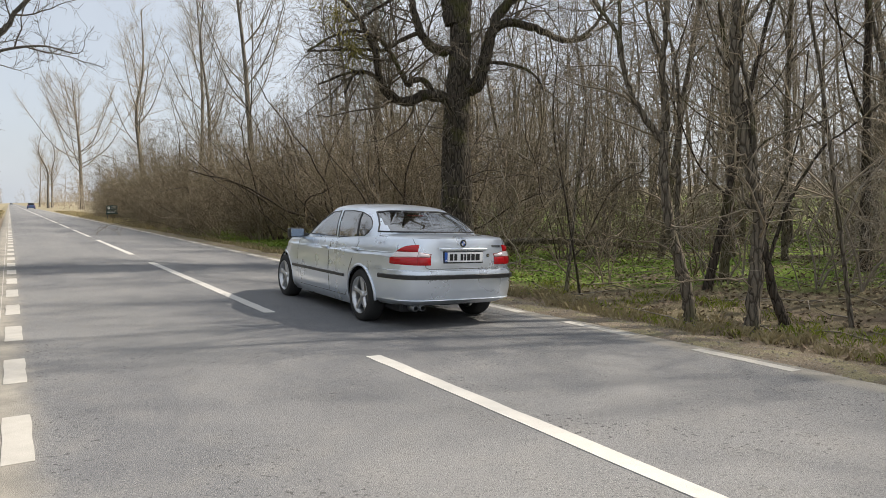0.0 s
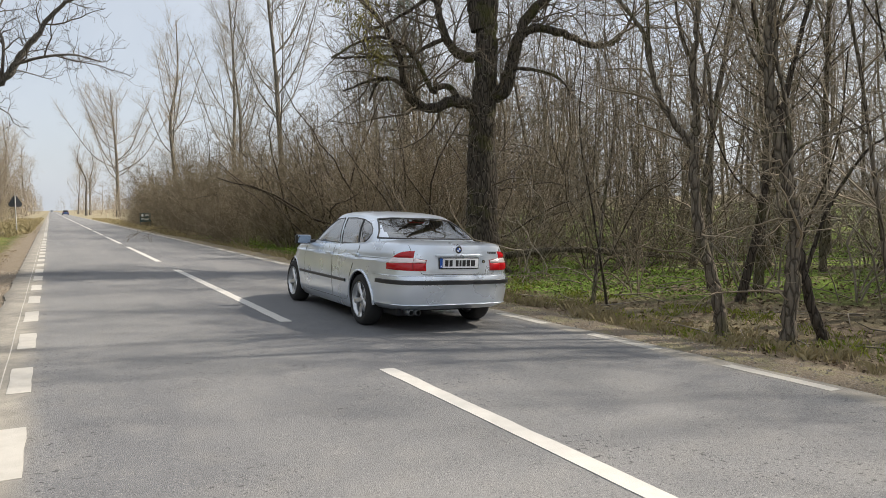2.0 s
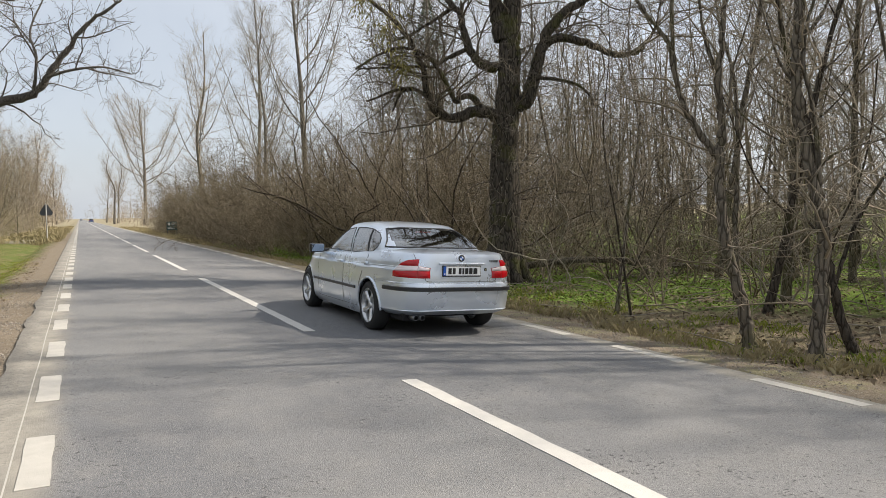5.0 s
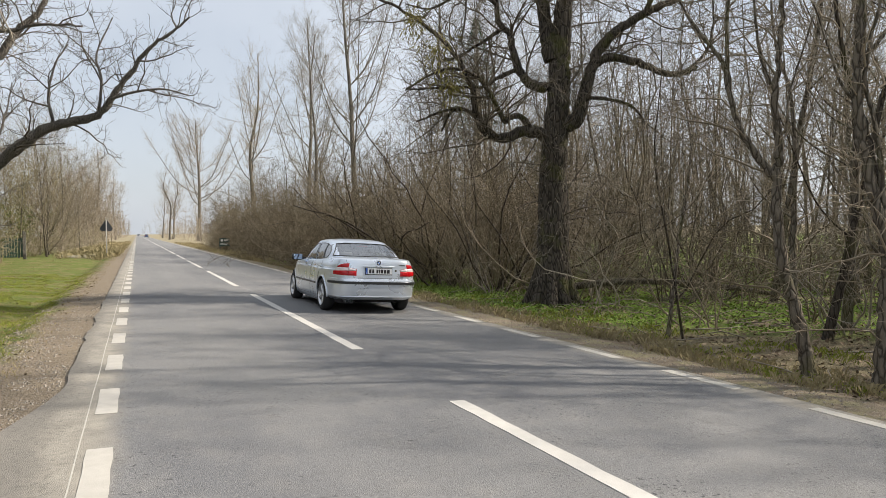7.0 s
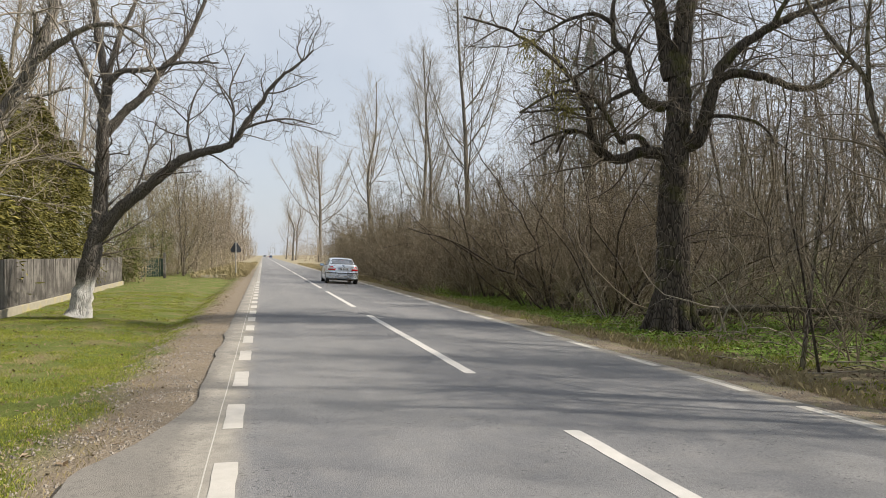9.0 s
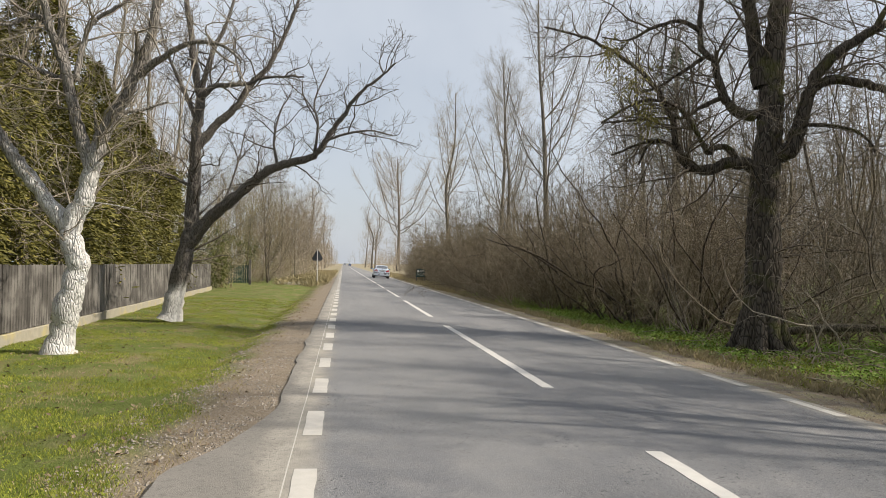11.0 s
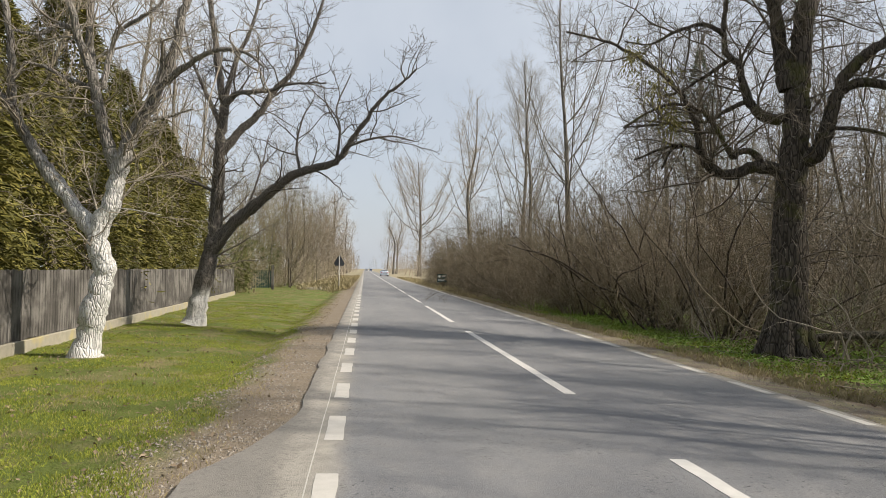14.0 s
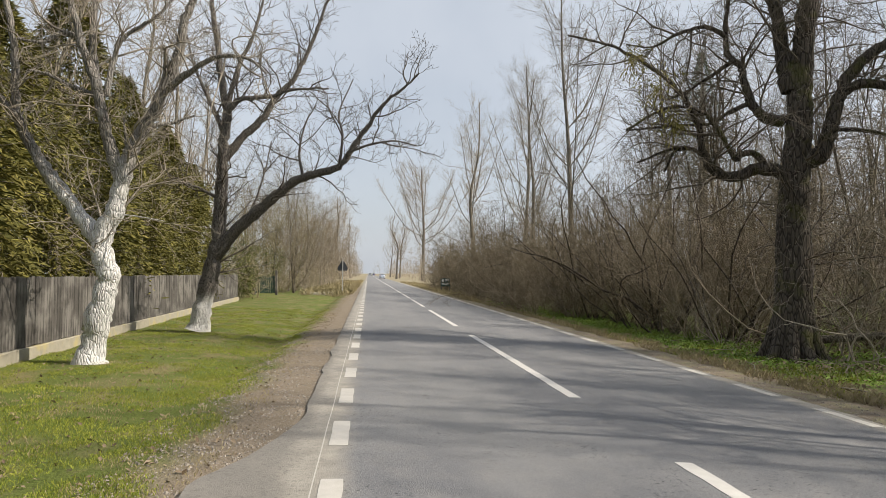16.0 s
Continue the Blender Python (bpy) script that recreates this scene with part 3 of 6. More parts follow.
def build_walnuts():
    spec = [(4.3, 0.6, 2.3, 52, 0.14, 0.28, 4, 8, 0.16), (6.6, 0.3, 0.9, 52, 0.10, 0.30, 3, 4, 0.08), (6.5, 0.10, 0.32, 52, 0.06, 0.28, 3, 3, 0.1)]
    limbs = []
    limbs.append(([(-0.01, 0.0, 0.04), (0.15, -0.02, 0.82), (0.33, -0.04, 1.64), (0.49, -0.05, 2.38), (0.56, -0.06, 3.28), (0.6, -0.06, 4.17), (0.64, -0.07, 5.08), (0.72, -0.08, 5.83), (0.56, -0.06, 6.74), (0.45, -0.05, 7.65), (0.31, -0.03, 8.71), (0.21, -0.02, 10.09)], 0.267, 0.044))
    limbs.append(([(0.39, -0.04, 1.96), (1.02, -0.2, 2.75), (1.55, -0.35, 3.17), (2.08, -0.5, 3.6), (2.52, -0.63, 3.94), (3.11, -0.79, 4.13), (3.69, -0.94, 4.3), (4.07, -1.07, 4.8), (4.41, -1.2, 5.29), (4.79, -1.33, 5.83), (5.27, -1.48, 6.18), (5.71, -1.61, 6.58)], 0.178, 0.022))
    limbs.append(([(0.61, -0.07, 4.55), (1.13, -0.06, 5.2), (1.64, -0.06, 5.7), (2.01, -0.04, 6.32), (2.45, -0.03, 6.79), (2.82, -0.01, 7.58), (3.19, 0.0, 8.52), (3.49, 0.03, 9.48)], 0.126, 0.030))
    limbs.append(([(0.66, -0.07, 5.68), (1.01, -0.23, 6.13), (1.47, -0.4, 6.16), (2.0, -0.58, 6.19), (2.6, -0.76, 6.33), (3.43, -0.97, 6.31)], 0.089, 0.022))
    limbs.append(([(0.53, -0.06, 3.54), (0.01, -0.2, 3.82), (-0.6, -0.34, 4.0)], 0.052, 0.022))
    limbs.append(([(2.76, -0.7, 4.05), (2.66, -0.62, 4.71), (2.8, -0.57, 5.46), (3.09, -0.53, 5.98)], 0.044, 0.015))
    limbs.append(([(3.7, -1.0, 4.3), (3.78, -0.91, 5.12), (3.69, -0.8, 5.73), (4.05, -0.73, 6.64)], 0.044, 0.015))
    limbs.append(([(0.66, -0.07, 5.23), (0.22, 0.21, 6.19), (-0.25, 0.5, 7.18), (-0.55, 0.76, 8.19)], 0.074, 0.022))
    limbs.append(([(0.67, 0.03, 5.93), (0.94, 0.3, 7.16), (1.31, 0.56, 8.19), (1.57, 0.84, 9.57)], 0.082, 0.030))
    limbs.append(([(3.99, -1.13, 4.67), (4.56, -1.29, 4.84), (5.12, -1.45, 4.89), (5.65, -1.61, 4.75)], 0.037, 0.015))
    limbs.append(([(1.16, -0.12, 2.83), (1.41, 0.12, 3.45), (1.66, 0.36, 4.4), (1.78, 0.62, 5.22)], 0.044, 0.015))
    bare_tree("walnut_tree", 21, limbs, spec, BARK_WALNUT, TWIG_WALNUT, "leaning bare walnut tree with dark bark and limewashed foot", (-6.94, 13.47, 0.0), "limewashed trees on the lawn")
    limbs = []
    limbs.append(([(-0.04, 0.0, 0.04), (0.07, -0.01, 0.66), (0.18, -0.02, 1.14), (0.25, -0.03, 1.6), (0.14, -0.02, 2.15), (0.37, -0.04, 2.7), (0.46, -0.05, 3.12), (0.56, -0.06, 3.48), (0.67, -0.07, 3.77), (0.92, -0.1, 4.24), (1.17, -0.13, 4.73), (1.41, -0.15, 5.32), (1.51, -0.16, 5.91), (1.69, -0.18, 6.41), (1.95, -0.21, 7.2), (2.07, -0.22, 8.2)], 0.226, 0.043))
    limbs.append(([(0.14, -0.02, 2.08), (-0.16, 0.04, 2.47), (-0.66, 0.12, 3.1), (-0.97, 0.17, 3.55), (-1.23, 0.22, 3.97), (-1.39, 0.26, 4.32), (-1.44, 0.29, 5.07), (-1.54, 0.32, 5.88), (-1.74, 0.36, 6.69), (-1.99, 0.41, 7.61)], 0.144, 0.038))
    limbs.append(([(0.45, -0.05, 3.15), (0.33, -0.08, 3.65), (0.15, -0.1, 4.32), (0.06, -0.14, 4.8), (-0.16, -0.16, 5.47), (-0.3, -0.18, 6.04), (-0.49, -0.21, 6.7), (-0.63, -0.24, 7.56)], 0.120, 0.038))
    limbs.append(([(0.11, -0.11, 4.51), (-0.05, 0.06, 5.24), (-0.13, 0.22, 5.99), (-0.13, 0.37, 6.76), (-0.12, 0.52, 7.75)], 0.087, 0.034))
    limbs.append(([(0.19, -0.02, 4.64), (0.25, 0.05, 5.15), (0.38, 0.12, 5.67), (0.77, 0.16, 5.98), (1.09, 0.21, 6.28), (1.44, 0.25, 6.88)], 0.058, 0.019))
    limbs.append(([(0.7, -0.07, 3.9), (0.94, 0.0, 4.12), (1.22, 0.07, 4.19), (1.64, 0.13, 4.36)], 0.058, 0.019))
    limbs.append(([(1.15, -0.12, 4.68), (1.59, -0.31, 4.96), (2.01, -0.5, 5.17), (2.34, -0.67, 5.19), (2.72, -0.85, 5.1), (3.04, -1.03, 4.82)], 0.067, 0.019))
    limbs.append(([(-0.04, 0.0, 4.66), (-0.42, -0.09, 4.8), (-0.74, -0.19, 4.96), (-0.98, -0.3, 4.98)], 0.048, 0.019))
    limbs.append(([(-0.29, 0.03, 5.66), (-0.52, -0.15, 5.67), (-0.74, -0.32, 5.45), (-1.06, -0.49, 5.44)], 0.058, 0.019))
    limbs.append(([(1.13, -0.12, 4.73), (1.23, -0.23, 5.17), (1.23, -0.33, 5.45)], 0.048, 0.034))
    limbs.append(([(0.55, -0.06, 3.73), (0.55, -0.16, 3.98), (0.56, -0.26, 4.25)], 0.029, 0.014))
    limbs.append(([(-1.34, 0.14, 4.3), (-1.58, 0.22, 4.54), (-1.89, 0.3, 4.87)], 0.067, 0.038))
    limbs.append(([(0.44, -0.05, 2.59), (0.89, -0.35, 2.52), (1.36, -0.65, 2.43)], 0.014, 0.007))
    bare_tree("walnut_tree", 22, limbs, spec, BARK_WHITE, TWIG_GREY, "bare walnut tree with forked trunk limewashed white", (-7.18, 6.97, 0.0), "limewashed trees on the lawn")


build_oak()
build_walnuts()



def simple_limbs(rng, height, r, limbs, spread, rise, first=0.25, lean=0.03, limb=0.45):
    top = np.array((rng.normal() * lean * height, rng.normal() * lean * height, height))
    mid = top * 0.5 + rng.normal(size=3) * (0.02 * height, 0.02 * height, 0)
    trunk = [np.array((0, 0, -0.1)), mid * 0.5, mid, top * 0.75 + rng.normal(size=3) * 0.02 * height, top]
    out = [(trunk, r, r * 0.15)]
    c = curve_through(trunk, 8)
    for k in range(limbs):
        s = first + (0.95 - first) * (k + rng.random()) / limbs
        p = c[int(s * (len(c) - 1))]
        a = rng.uniform(0, math.tau)
        ln = spread * height * (1.1 - s) * rng.uniform(0.7, 1.2)
        d = unit((math.cos(a), math.sin(a), rise))
        out.append(([p, p + d * ln * 0.4, p + (d + (0, 0, 0.35)) * ln * 0.75, p + (d + (0, 0, 0.5)) * ln], r * limb * (1.1 - s), r * 0.06))
    return out


def scatter_copies(proto_list, spots, rng, scale=(0.85, 1.2)):
    """Copies of the prototypes, turned and sized, at the spots; the prototypes take the first ones."""
    for k, (x, y) in enumerate(spots):
        src = proto_list[k % len(proto_list)]
        m = pose(x, y, ground_z(x, y) - 0.03, rng.uniform(-4, 4), rng.uniform(-4, 4), rng.uniform(0, 360))
        if k < len(proto_list):
            src.matrix_basis = m
            ob = src
        else:
            ob = copy_thing(src, m)
        s = rng.uniform(*scale)
        ob.scale = (s, s, s * rng.uniform(0.92, 1.1))


def tall_trees():
    # poplars and ashes that stand over the thicket and beside the far road
    rng = np.random.default_rng(31)
    spec = [(2.1, 1.2, 4.0, 42, 0.12, 0.15, 4, 6, 0.08), (3.0, 0.6, 1.8, 38, 0.15, 0.18, 3, 4, 0.1), (1.8, 0.4, 1.0, 38, 0.1, 0.2, 3, 2, 0.15)]
    spots = [(11.3, 172.0, 29.0, 0.60, 30, 0.66, 0.62, "broad bare poplar beside the far road"), (9.9, 76.0, 22.0, 0.36, 16, 0.40, 1.2, "slender bare poplar over the thicket"),
             (12.6, 45.0, 24.0, 0.30, 18, 0.42, 1.1, "tall bare poplar over the thicket"), (13.0, 64.0, 23.0, 0.3, 15, 0.38, 1.2, "slender bare poplar over the thicket"),
             (11.6, 54.0, 19.0, 0.26, 15, 0.36, 1.2, "tall bare poplar over the thicket"), (17.0, 38.0, 18.0, 0.24, 14, 0.35, 1.2, "tall bare poplar over the thicket"),
             (14.5, 29.0, 15.0, 0.2, 13, 0.35, 1.2, "tall bare ash over the thicket"), (7.2, 235.0, 22.0, 0.45, 14, 0.35, 1.1, "bare poplar beside the far road"),
             (9.5, 262.0, 24.0, 0.45, 14, 0.3, 1.3, "bare poplar beside the far road"), (-8.5, 118.0, 15.0, 0.25, 14, 0.4, 0.9, "pale bare poplar beside the far road"),
             (-9.0, 160.0, 18.0, 0.3, 14, 0.4, 0.9, "pale bare poplar beside the far road"), (-8.0, 215.0, 19.0, 0.3, 14, 0.4, 0.9, "pale bare poplar beside the far road"), (8.0, 330.0, 20.0, 0.4, 14, 0.4, 0.9, "bare poplar beside the far road")]
    for i, (x, y, h, r, n, sp, rise, label) in enumerate(spots):
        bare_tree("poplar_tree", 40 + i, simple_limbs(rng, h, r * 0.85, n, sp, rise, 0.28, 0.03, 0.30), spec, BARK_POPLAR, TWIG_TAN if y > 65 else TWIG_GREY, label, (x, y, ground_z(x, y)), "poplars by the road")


tall_trees()


def shrub(seed, height, stems, spread, twig_mat, label, per=3.0, wander=0.24, stout=1.0, bark_mat=None):
    rng, pick = np.random.default_rng(seed), random.Random(seed)
    stem_wood, twig_wood = Wood(), Wood()
    spec = [(0,) * 9, (per * 1.15, 0.5, 1.7, 58, 0.05, 0.32, 3, 5, 0.08), (per * 1.4, 0.25, 0.8, 52, 0.02, 0.3, 3, 3, 0.1), (2.2, 0.12, 0.4, 50, 0.0, 0.25, 3, 2, 0.1)]
    for i in range(stems):
        a = rng.uniform(0, math.tau)
        d = Vector((math.cos(a) * spread, math.sin(a) * spread, 1)).normalized()
        p = Vector((math.cos(a), math.sin(a), 0)) * rng.uniform(0, 0.45) + Vector((0, 0, -0.1))
        length, r = height * rng.uniform(0.65, 1.1), rng.uniform(0.011, 0.026) * stout
        pts = [p]
        for k in range(8):
            d = d + gauss3(pick, wander)
            d.z += 0.03
            d.normalize()
            p = p + d * (length / 8)
            pts.append(p)
        radii = list(np.linspace(r, r * 0.28, 9))
        stem_wood.tube(pts, radii, 5)
        offshoots(pick, twig_wood, pts, radii, spec, 1)
    ob = new("shrub")
    stem_wood.link("stem_clump", bark_mat or twig_mat, ob, "thin arching stems")
    twig_wood.link("crown", twig_mat, ob, "fine tangled twigs")
    return tagged(ob, label, "shrub", "shrubs of the thicket")


def thicket():
    rng = np.random.default_rng(77)
    protos = [shrub(100 + i, 5.5, 11, 0.5, (TWIG_RUSSET, TWIG_BROWN, TWIG_RUSSET)[i % 3], "dense bare brown shrub of thin arching stems", 3.4) for i in range(7)]
    spots = []
    for row, (x0, step) in enumerate(((6.1, 1.3), (7.5, 1.5), (9.2, 2.0))):
        y = 13.0 + row * 0.5 - (2.5 if row > 1 else 0)
        while y < 78:
            bulge = 0.7 if 46 < y < 62 and row == 0 else -0.7 if y > 26 else -0.1 if y > 21 else 1.3
            spots.append((x0 + bulge + rng.uniform(-0.5, 0.5), y + rng.uniform(-0.4, 0.4)))
            y += step * (1.0 if y < 35 else 1.35)
    scatter_copies(protos, spots, rng, (0.6, 1.3))
    # stouter dark hazels leaning out over the green verge, clear of the oak
    stools = [shrub(130 + i, 6.0, 6, 0.7, TWIG_RUSSET, "many-stemmed dark hazel leaning out over the verge", 2.8, 0.20, 2.1, BARK_DARK) for i in range(4)]
    spots = [(7.1 + rng.uniform(-0.4, 0.8), y + rng.uniform(-0.4, 0.4)) for y in np.arange(11.4, 31.0, 1.35)]
    scatter_copies(stools, spots, rng, (0.75, 1.15))


thicket()


def sapling_woods():
    rng = np.random.default_rng(55)
    spec = [(2.2, 0.7, 2.2, 58, 0.07, 0.28, 3, 5, 0.03), (3.4, 0.35, 1.1, 50, 0.05, 0.28, 3, 3, 0.08)]
    slim = [(3.0, 0.5, 1.7, 58, 0.06, 0.30, 3, 6, 0.12), (4.2, 0.3, 0.9, 52, 0.04, 0.30, 3, 3, 0.08), (3.5, 0.12, 0.4, 48, 0.0, 0.25, 3, 2, 0.1)]
    limbs = []
    limbs.append(([(0.06, -0.03, -0.04), (0.01, -0.01, 0.35), (-0.1, 0.05, 0.86), (-0.2, 0.11, 1.27), (-0.26, 0.15, 1.92), (-0.26, 0.15, 2.4), (-0.24, 0.14, 2.84), (-0.29, 0.16, 3.34), (-0.26, 0.15, 3.69), (-0.21, 0.12, 4.24), (-0.2, 0.11, 5.07), (-0.14, 0.08, 6.01)], 0.091, 0.022))
    limbs.append(([(-0.26, 0.15, 2.38), (-0.48, 0.27, 2.72), (-0.65, 0.36, 3.05), (-0.76, 0.42, 3.48), (-0.82, 0.46, 3.84), (-0.99, 0.55, 4.11), (-1.19, 0.66, 4.44), (-1.43, 0.8, 5.03)], 0.055, 0.018))
    limbs.append(([(-0.75, 0.42, 3.52), (-0.78, 0.43, 3.91), (-0.77, 0.43, 4.46), (-0.69, 0.38, 5.08)], 0.037, 0.015))
    limbs.append(([(-0.27, 0.15, 3.44), (-0.4, 0.22, 3.76), (-0.47, 0.26, 4.18), (-0.51, 0.28, 4.8)], 0.033, 0.015))
    limbs.append(([(-0.24, 0.14, 2.91), (-0.17, 0.09, 3.05), (-0.15, 0.08, 3.4), (-0.04, 0.02, 3.82), (0.11, -0.06, 4.37)], 0.022, 0.011))
    bare_tree("young_tree", 200, limbs, slim, BARK_GREY, TWIG_BROWN, "slim forked young tree with a bent grey-brown trunk", (4.98, 0.45, -0.33), "young trees of the wood")
    limbs = []
    limbs.append(([(-0.02, 0.01, -0.07), (-0.01, 0.01, 0.36), (0.02, -0.01, 0.9), (0.03, -0.02, 1.42), (-0.04, 0.02, 1.88), (-0.14, 0.08, 2.34), (-0.21, 0.12, 2.85), (-0.26, 0.14, 3.43), (-0.23, 0.13, 3.99), (-0.19, 0.11, 4.74), (-0.24, 0.13, 5.73)], 0.099, 0.027))
    limbs.append(([(-0.01, 0.01, 1.75), (-0.03, 0.02, 2.46), (-0.11, 0.06, 3.04), (-0.18, 0.1, 3.43), (-0.12, 0.06, 3.93), (0.02, -0.01, 4.49)], 0.036, 0.017))
    limbs.append(([(-0.07, 0.04, 2.14), (0.1, -0.05, 2.34), (0.29, -0.16, 2.43), (0.69, -0.38, 2.55), (1.0, -0.55, 2.76)], 0.020, 0.010))
    limbs.append(([(-0.24, 0.13, 3.11), (-0.42, 0.23, 3.43), (-0.52, 0.29, 3.81), (-0.65, 0.36, 4.26)], 0.023, 0.010))
    limbs.append(([(-0.23, 0.13, 3.62), (-0.03, 0.02, 3.86), (0.13, -0.07, 4.23), (0.35, -0.2, 4.6)], 0.027, 0.010))
    limbs.append(([(0.02, -0.01, 1.42), (-0.13, 0.07, 1.62), (-0.17, 0.1, 1.88), (-0.36, 0.2, 2.08), (-0.59, 0.33, 2.48)], 0.017, 0.007))
    bare_tree("young_tree", 201, limbs, slim, BARK_GREY, TWIG_BROWN, "slim mottled young tree at the wood's edge beside the road", (5.03, -0.54, -0.33), "young trees of the wood")
    limbs = []
    limbs.append(([(-0.01, 0.01, -0.01), (-0.12, 0.06, 0.28), (-0.21, 0.12, 0.71), (-0.3, 0.17, 1.21), (-0.35, 0.2, 1.56), (-0.4, 0.22, 2.12), (-0.51, 0.29, 2.82), (-0.7, 0.39, 3.51), (-0.82, 0.46, 4.19), (-0.89, 0.49, 5.0)], 0.071, 0.021))
    limbs.append(([(-0.23, 0.13, 0.75), (-0.06, 0.03, 1.41), (0.16, -0.09, 1.9), (0.41, -0.23, 2.31), (0.68, -0.38, 2.53), (1.07, -0.59, 2.85)], 0.028, 0.014))
    limbs.append(([(-0.28, 0.16, 1.14), (-0.17, 0.09, 1.56), (0.04, -0.02, 2.11), (0.16, -0.09, 2.8), (0.21, -0.12, 3.55)], 0.021, 0.011))
    bare_tree("young_tree", 202, limbs, slim, BARK_DARK, TWIG_BROWN, "dark slim young tree leaning towards its neighbour", (5.96, -0.36, -0.36), "young trees of the wood")
    named = [(7.9, 2.41, 9.0, 0.075), (5.57, 3.56, 6.5, 0.036), (5.75, 3.35, 6.0, 0.025), (9.08, 2.93, 10.0, 0.085), (12.37, 1.97, 11.0, 0.11), (8.7, 3.7, 8.0, 0.07)]
    for i, (x, y, h, r) in enumerate(named):
        bare_tree("young_tree", 203 + i, simple_limbs(rng, h, r, 10, 0.34, 0.8, 0.2, 0.09, 0.34), slim, (BARK_DARK, BARK_GREY)[i % 2], TWIG_BROWN, "slim bare young tree with grey-brown bark in the wood", (x, y, ground_z(x, y)), "young trees of the wood")
    protos = []
    for i in range(7):
        h = rng.uniform(7, 11)
        protos.append(bare_tree("young_tree", 300 + i, simple_limbs(rng, h, rng.uniform(0.030, 0.065), 10, 0.27, 1.0, 0.18, 0.07), spec, BARK_GREY, (TWIG_BROWN, TWIG_GREY)[i % 2],
                                "slim bare young tree with grey-brown bark in the wood", group="young trees of the wood"))
    spots = []
    while len(spots) < 105:
        x, y = rng.uniform(6.2, 40), rng.uniform(-18, 50)
        if math.hypot(x - 6.95, y - 9.25) < 1.5 or (x < 11 and y > 11) or any(math.hypot(x - a, y - b) < 0.9 for a, b in spots):
            continue
        if x < 13 and rng.random() < 0.5:
            continue
        spots.append((x, y))
    scatter_copies(protos, spots, rng, (0.8, 1.3))
    # taller trees whose crowns shade the road
    tall_spec = [(2.4, 1.0, 3.0, 52, 0.10, 0.24, 4, 5, 0.05), (3.8, 0.4, 1.4, 50, 0.06, 0.26, 3, 3, 0.08)]
    protos = []
    for i in range(4):
        protos.append(bare_tree("tall_tree", 330 + i, simple_limbs(rng, rng.uniform(13, 16.5), rng.uniform(0.065, 0.10), 14, 0.30, 0.9, 0.28, 0.06, 0.38), tall_spec, BARK_GREY, (TWIG_BROWN, TWIG_GREY)[i % 2],
                                "tall bare tree with grey bark deep in the wood", group="tall trees of the wood"))
    spots = []
    while len(spots) < 50:
        x, y = rng.uniform(11.5, 30), rng.uniform(-22, 46)
        if not any(math.hypot(x - a, y - b) < 1.6 for a, b in spots) and not (y > 8 and x < 13):
            spots.append((x, y))
    # extra trees, mostly out of view, added to dapple the near road with shadow
    while len(spots) < 66:
        x, y = rng.uniform(11.3, 18.0), rng.uniform(-15, 7)
        if not any(math.hypot(x - a, y - b) < 1.3 for a, b in spots):
            spots.append((x, y))
    scatter_copies(protos, spots, rng, (0.85, 1.15))
    low = [shrub(400 + i, 2.9, 7, 0.55, (TWIG_BROWN, TWIG_GREY, TWIG_RUSSET)[i % 3], "low bare shrub of thin stems in the wood", 2.4) for i in range(4)]
    spots = []
    while len(spots) < 70:
        x, y = rng.uniform(5.4, 24), rng.uniform(-12, 15)
        if math.hypot(x - 6.95, y - 9.25) > 1.2 and not (x < 8.5 and y < 2.5) and not (x < 6.8 and y > 3.5):
            spots.append((x, y))
    scatter_copies(low, spots, rng, (0.7, 1.2))
    # crossing thin growth between the trunks
    tangle = [shrub(420 + i, 5.0, 6, 0.75, (TWIG_BROWN, TWIG_DARK, TWIG_GREY)[i % 3], "tall tangled bare shrub between the trees", 2.6, 0.34) for i in range(5)]
    spots = []
    while len(spots) < 55:
        x, y = rng.uniform(6.6, 26), rng.uniform(-12, 15)
        if math.hypot(x - 6.95, y - 9.25) > 1.3 and not (x < 9.5 and y < 2.5):
            spots.append((x, y))
    scatter_copies(tangle, spots, rng, (0.7, 1.35))


sapling_woods()


